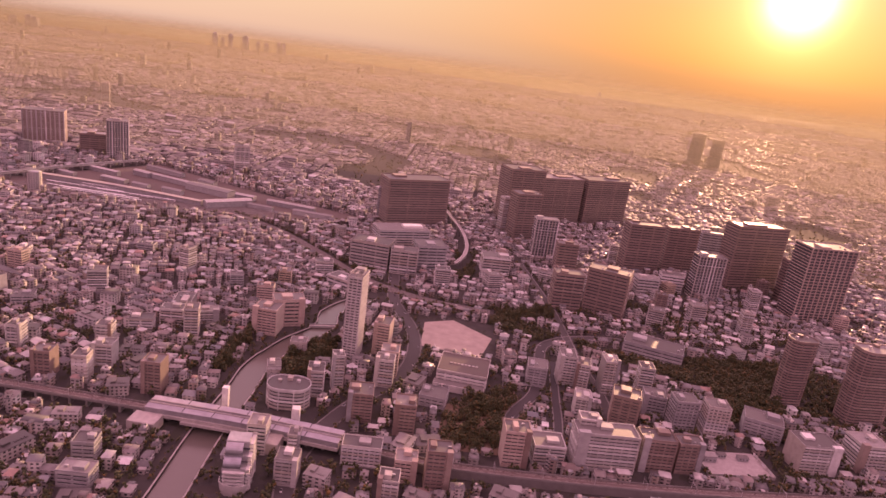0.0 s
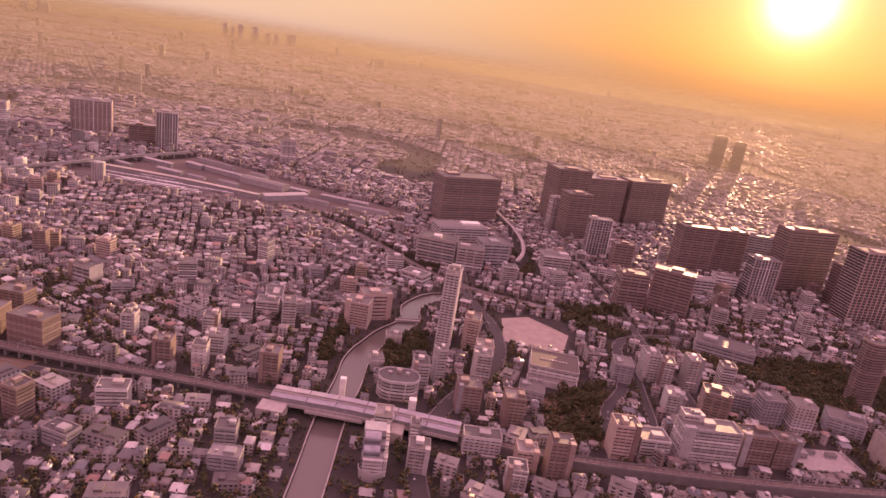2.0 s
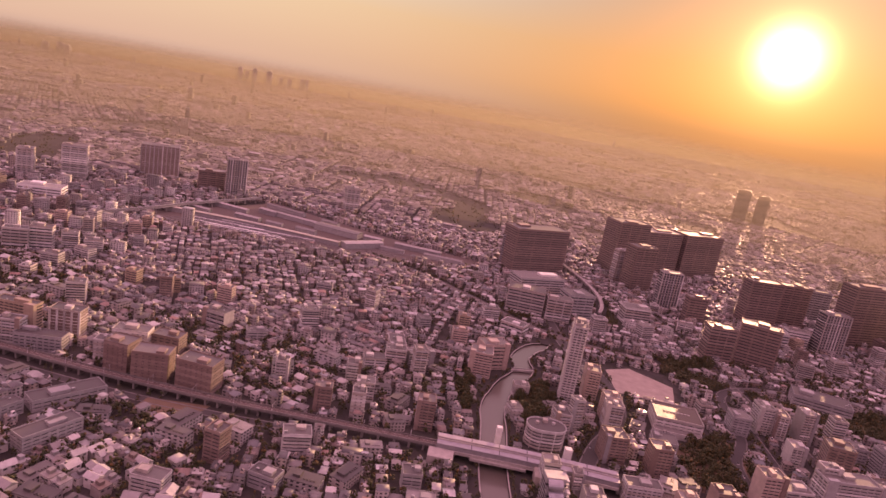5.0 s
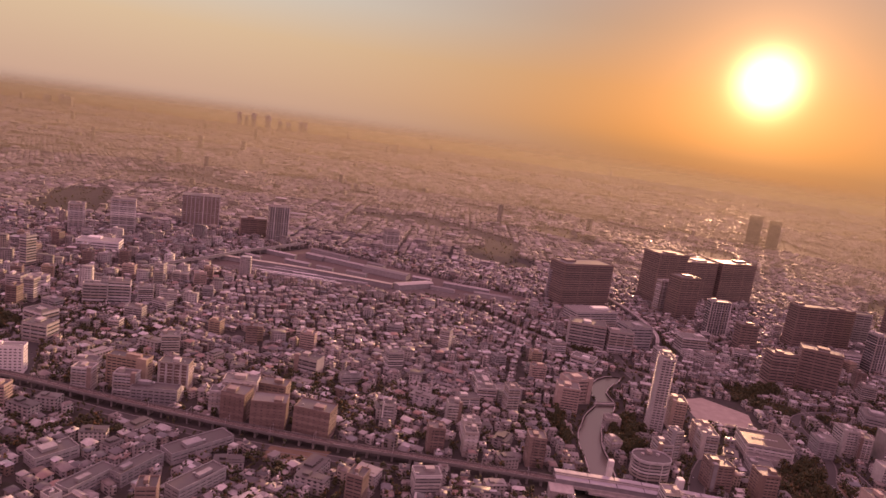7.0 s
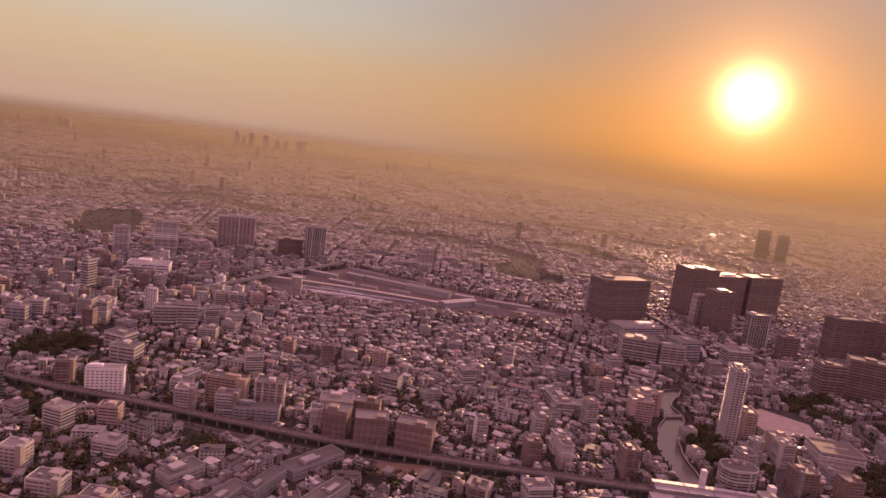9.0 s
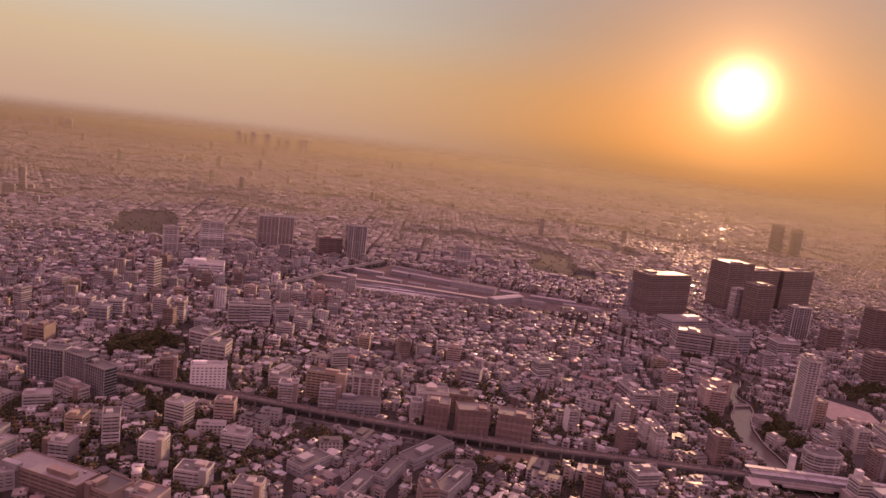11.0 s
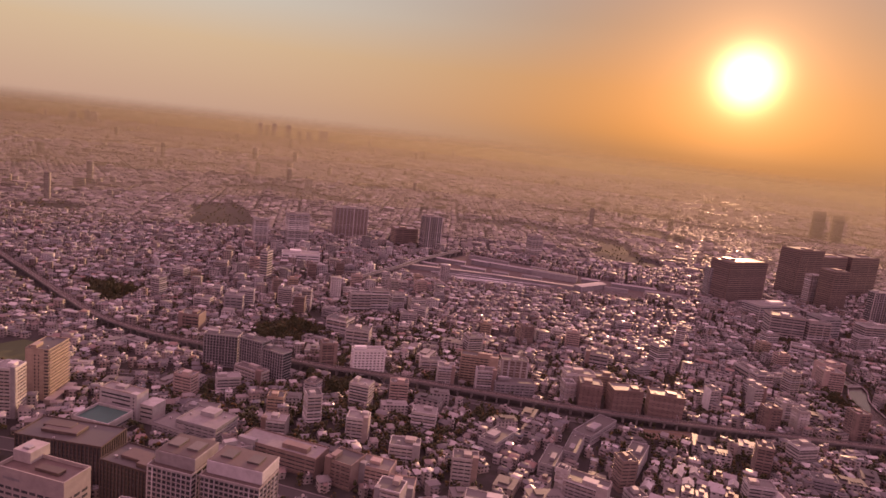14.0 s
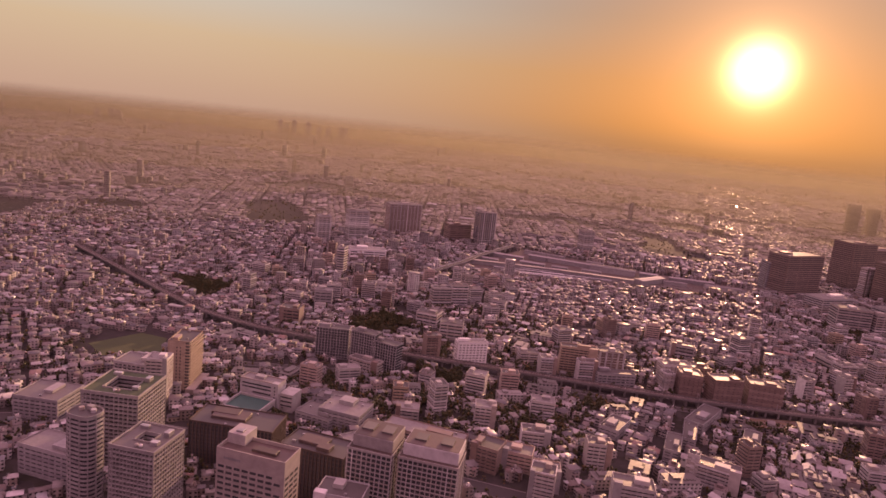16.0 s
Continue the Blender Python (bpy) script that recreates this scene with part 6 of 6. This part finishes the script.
# lean-tos, stair towers and annexes against the nearer houses
ann = np.flatnonzero((Y < 560) & (rng.random(len(X)) < 0.6))
ann = np.concatenate([ann, np.flatnonzero((Y < 330) & (rng.random(len(X)) < 0.8))])
na = len(ann)
turn, out = rng.integers(0, 4, na) * (math.pi / 2), rng.uniform(0.42, 0.6, na)
XA = X[ann] + np.cos(A[ann] + turn) * W[ann] * out
YA = Y[ann] + np.sin(A[ann] + turn) * D[ann] * out
HA = H[ann] * rng.uniform(0.45, 1.3, na)
keep = free(XA, YA, np.full(na, 0.6))
X, Y = np.concatenate([X[rest], XA[keep]]), np.concatenate([Y[rest], YA[keep]])
A, H = np.concatenate([A[rest], A[ann][keep]]), np.concatenate([H[rest], HA[keep]])
W, D = np.concatenate([W[rest], rng.uniform(1.4, 3.4, na)[keep]]), np.concatenate([D[rest], rng.uniform(1.4, 3.2, na)[keep]])
tagged(put("houses", houses_mesh("houses", X, Y, W, D, H, A, rng)), "dense small pale houses with flat and gabled roofs", "houses", kind="stuff")

GREENS = []
for lot, y0, y1, nm in ((10.5, 900, 2000, "houses"), (15.5, 2000, 4900, "houses")):
    x0, x1 = (-2100, 1900) if y0 < 1000 else (-4300, 4000)
    X, Y, A = lattice(x0, x1, y0, y1, lot, FARSEEDS)
    vis = (abs(X + 270) < 480 + Y * 0.76) & (rng.random(len(X)) < np.where(Y < 4000, 0.9, np.clip((4900 - Y) / 1000, 0.1, 0.9)))
    X, Y, A = X[vis], Y[vis], A[vis]
    X, Y = X + rng.normal(0, lot * 0.08, len(X)), Y + rng.normal(0, lot * 0.08, len(X))
    W, D = rng.uniform(0.7, 0.98, len(X)) * lot, rng.uniform(0.7, 0.98, len(X)) * lot
    H = rng.uniform(2.8, 4.6, len(X)) * (1.0 if y0 < 1500 else 0.72)
    clump = np.array([noise.noise(Vector((x * 0.004, y * 0.004, 3.0))) for x, y in zip(X, Y)])
    tall = rng.random(len(X)) < np.clip(0.003 + clump * 0.08, 0.002, 0.06)
    H[tall] = rng.uniform(8, 17, tall.sum())
    very = rng.random(len(X)) < 0.0006
    H[very] = rng.uniform(26, 52, very.sum())
    large = rng.random(len(X)) < 0.035
    W[large] *= rng.uniform(1.6, 2.8, large.sum())
    H[large] += rng.uniform(1, 6, large.sum())
    green = np.array([noise.noise(Vector((x * 0.006, y * 0.006, 11.0))) for x, y in zip(X, Y)]) > 0.3
    GREENS.append((X[green], Y[green], lot))
    ok = free(X, Y, np.maximum(W, D) / 2) & ~green
    X, Y, A, W, D, H = (q[ok] for q in (X, Y, A, W, D, H))
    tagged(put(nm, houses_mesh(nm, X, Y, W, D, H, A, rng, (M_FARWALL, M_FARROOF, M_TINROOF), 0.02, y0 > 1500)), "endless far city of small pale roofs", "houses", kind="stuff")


# trees
def clumps(bm, rnd, n, spread, height, base, size):
    for _ in range(n):
        a, r = rnd.uniform(0, 2 * math.pi), spread * math.sqrt(rnd.random())
        z = base + height * rnd.random()
        r *= math.sqrt(max(0.05, 1 - ((z - base) / height - 0.35) ** 2 * 2.0))
        s = size * rnd.uniform(0.6, 1.3)
        m = Matrix.LocRotScale((r * math.cos(a), r * math.sin(a), z), Euler((rnd.uniform(0, 6), rnd.uniform(0, 6), rnd.uniform(0, 6))), (s, s * rnd.uniform(0.6, 1), s * rnd.uniform(0.45, 0.8)))
        v = [bm.verts.new(m @ Vector(p)) for p in ((1, 0, 0), (-1, 0, 0), (0, 1, 0), (0, -1, 0), (0, 0, 1), (0, 0, -1))]
        for f in ((0, 2, 4), (2, 1, 4), (1, 3, 4), (3, 0, 4), (2, 0, 5), (1, 2, 5), (3, 1, 5), (0, 3, 5)):
            bm.faces.new([v[i] for i in f])


TREES = []
for k in range(4):
    r = random.Random(70 + k)
    root = tagged(new("tree"), ("broad dark green tree", "dark evergreen tree", "autumn-tinged tree", "tall leafy tree")[k] + " with an uneven crown", "tree", "park trees")
    bm = bmesh.new()
    bmesh.ops.create_cone(bm, cap_ends=True, segments=7, radius1=0.35, radius2=0.15, depth=4.0, matrix=Matrix.Translation((0, 0, 2.0)))
    for a in range(4):
        ang = a * 1.6 + r.random()
        m = Matrix.Translation((0, 0, 2.6)) @ Euler((0.8, 0, ang)).to_matrix().to_4x4() @ Matrix.Translation((0, 0, 1.1))
        bmesh.ops.create_cone(bm, cap_ends=True, segments=5, radius1=0.13, radius2=0.05, depth=2.2, matrix=m)
    part("trunk", bm, M_BARK, root)
    bm = bmesh.new()
    clumps(bm, r, 90, 2.9, 4.6, 2.4, 0.62)
    part("crown", bm, M_LEAF, root)
    TREES.append(root)
k = 0
rnd = random.Random(31)
for poly in WOODS:
    xs, ys = [p[0] for p in poly], [p[1] for p in poly]
    area = (max(xs) - min(xs)) * (max(ys) - min(ys))
    for _ in range(int(min(60, area / 24))):
        x, y = rnd.uniform(min(xs), max(xs)), rnd.uniform(min(ys), max(ys))
        if k >= 220 or not inside(poly, [x], [y])[0] or not free([x], [y], [0.5], False)[0]:
            continue
        m = pose(x, y, 0, 0, 0, rnd.uniform(0, 360)) 
        s = rnd.uniform(0.8, 1.35)
        t = TREES[k] if k < 4 else copy_thing(TREES[rnd.randrange(4)], m)
        t.matrix_basis = m
        t.scale = (s, s, s * rnd.uniform(0.9, 1.15))
        k += 1

def leaf_cloud(name, spots, seed):
    """Many small crowns in one mesh; each spot gives x, y, spread, height, base, clump size and clump count."""
    rng = np.random.default_rng(seed)
    S = np.repeat(np.array([q[:6] for q in spots]), [int(q[6]) for q in spots], axis=0)
    n = len(S)
    a, h = rng.uniform(0, 2 * np.pi, n), rng.random(n)
    r = S[:, 2] * np.sqrt(rng.random(n)) * np.sqrt(np.maximum(0.05, 1 - (h - 0.35) ** 2 * 2))
    mid = np.stack([S[:, 0] + r * np.cos(a), S[:, 1] + r * np.sin(a), S[:, 4] + h * S[:, 3]], 1)
    q = rng.normal(size=(n, 3, 3))
    q = np.linalg.qr(q)[0]
    size = S[:, 5, None] * rng.uniform(0.6, 1.3, (n, 1)) * np.stack([np.ones(n), rng.uniform(0.6, 1, n), rng.uniform(0.45, 0.8, n)], 1)
    octa = np.array([(1, 0, 0), (-1, 0, 0), (0, 1, 0), (0, -1, 0), (0, 0, 1), (0, 0, -1)], float)
    co = mid[:, None] + np.einsum("nij,nkj->nki", q, octa[None] * size[:, None])
    tri = np.array([(0, 2, 4), (2, 1, 4), (1, 3, 4), (3, 0, 4), (2, 0, 5), (1, 2, 5), (3, 1, 5), (0, 3, 5)])
    idx = (np.arange(n)[:, None, None] * 6 + tri[None]).reshape(-1)
    me = bpy.data.meshes.new(name)
    me.vertices.add(n * 6)
    me.vertices.foreach_set("co", co.reshape(-1))
    me.loops.add(len(idx))
    me.loops.foreach_set("vertex_index", idx)
    me.polygons.add(n * 8)
    me.polygons.foreach_set("loop_start", np.arange(0, len(idx), 3))
    me.polygons.foreach_set("loop_total", np.full(n * 8, 3))
    me.materials.append(M_LEAF)
    me.update(calc_edges=True)
    return me


spots = []
rnd = random.Random(33)
cand = [(rnd.uniform(-1000, 750), rnd.uniform(170, 900)) for _ in range(26000)]
for poly in GARDENS:
    xs, ys = [p[0] for p in poly], [p[1] for p in poly]
    more = [(rnd.uniform(min(xs), max(xs)), rnd.uniform(min(ys), max(ys))) for _ in range(int((max(xs) - min(xs)) * (max(ys) - min(ys)) / 22))]
    ok = inside(poly, [p[0] for p in more], [p[1] for p in more])
    cand += [p for p, o in zip(more, ok) if o]
first_garden = 26000
cx, cy = np.array(cand).T
for i, (x, y, ok) in enumerate(zip(cx, cy, free(cx, cy, np.full(len(cx), 0.8)))):
    dens = noise.noise(Vector((x * 0.012, y * 0.012, 0.0)))
    if ok and (dens > -0.2 or i >= first_garden):
        g = rnd.uniform(0.7, 1.45)
        spots.append((x, y, 1.6 * g, 2.9 * g, 1.8, 0.85 * g, 7 if y < 520 else 4))
for gx, gy, lot in GREENS:
    for x, y in list(zip(gx, gy))[:9000:3]:
        spots.append((x, y, lot * 0.7, 4.0, 1.0, lot * 0.16, 3))
for nm, (pts, half) in ROADS.items():                # street trees
    line = smooth_line(pts, 8)
    for p, q in zip(line, line[1:]):
        d = (q - p).normalized()
        for side in (1, -1):
            for f in range(max(1, int((q - p).length / 3.5))):
                w = p.lerp(q, rnd.random()) + Vector((-d.y, d.x)) * side * (half + rnd.uniform(0.9, 2.4))
                if rnd.random() < 0.6 and free([w.x], [w.y], [-0.6], False)[0]:
                    g = rnd.uniform(0.7, 1.2)
                    spots.append((w.x, w.y, 1.4 * g, 2.6 * g, 1.2, 0.7 * g, 8))
for p, q in zip(CORRIDOR, CORRIDOR[1:]):             # scrub beside the tracks
    d = (q - p).normalized()
    for f in range(max(1, int((q - p).length / 0.9))):
        w = p.lerp(q, rnd.random()) + Vector((-d.y, d.x)) * rnd.choice((1, -1)) * rnd.uniform(5.8, 8.5)
        g = rnd.uniform(0.6, 1.2)
        spots.append((w.x, w.y, 1.4 * g, 2.4 * g, 0.4, 0.7 * g, 7))
for line in BANKS:                                   # shrubs and trees along the embankment
    for p, q in zip(line, line[1:]):
        d = (q - p).normalized()
        n = Vector((-d.y, d.x)) * (1 if line is BANKS[0] else -1)
        for f in range(max(1, int((q - p).length / 2.2))):
            if rnd.random() < 0.7:
                w = p.lerp(q, rnd.random()) + n * rnd.uniform(1.6, 3.0)
                if free([w.x], [w.y], [-10.5], False)[0]:
                    g = rnd.uniform(0.6, 1.1)
                    spots.append((w.x, w.y, 1.3 * g, 2.6 * g, 0.6, 0.7 * g, 8))
for poly in WOODS:
    xs, ys = [p[0] for p in poly], [p[1] for p in poly]
    n = int((max(xs) - min(xs)) * (max(ys) - min(ys)) / 7)
    px, py = [rnd.uniform(min(xs), max(xs)) for _ in range(n)], [rnd.uniform(min(ys), max(ys)) for _ in range(n)]
    for x, y, a, b in zip(px, py, inside(poly, px, py), free(px, py, np.full(n, 0.8), False)):
        if a and b:
            g = rnd.uniform(0.8, 1.5)
            spots.append((x, y, 1.7 * g, 2.6 * g, 0.5, 0.7 * g, 10))
tagged(put("street_trees", leaf_cloud("street_trees", spots, 33)), "scattered dark green garden trees between the houses", "trees", kind="stuff")


# cars on the streets
def car_thing():
    root = tagged(new("car"), "small car driving on the dark asphalt street", "car", "cars on the streets")
    part("body", box_bm(-1.35, 1.35, -0.55, 0.55, 0.15, 0.55, 0.12), M_CAR, root)
    part("cabin", box_bm(-0.75, 0.7, -0.5, 0.5, 0.5, 0.95, 0.14), M_GLASS, root, "dark glazed cabin")
    wheel = bmesh.new()
    bmesh.ops.create_cone(wheel, cap_ends=True, segments=10, radius1=0.22, radius2=0.22, depth=0.18, matrix=Matrix.Rotation(math.pi / 2, 4, "X"))
    wheel = mesh_of("wheel", wheel, M_SEAM)
    for wx in (-0.85, 0.85):
        for wy in (-0.5, 0.5):
            put("wheel", wheel, root, pose(wx, wy, 0.22))
    return root


first = car_thing()
rnd = random.Random(44)
k = 0
for nm in ("avenue", "curved_road", "harbour_road", "hill_road"):
    line = smooth_line(ROADS[nm][0], 8)
    half = ROADS[nm][1]
    for i in range(2, min(len(line) - 1, 46)):
        if rnd.random() < 0.22:
            p, d = line[i], (line[i + 1] - line[i - 1]).normalized()
            side = rnd.choice((-1, 1)) * half * rnd.choice((0.3, 0.65))
            m = pose(p.x - d.y * side, p.y + d.x * side, 0.05, 0, 0, math.degrees(math.atan2(d.y, d.x)))
            if k == 0:
                first.matrix_basis = m
            else:
                copy_thing(first, m)
            k += 1
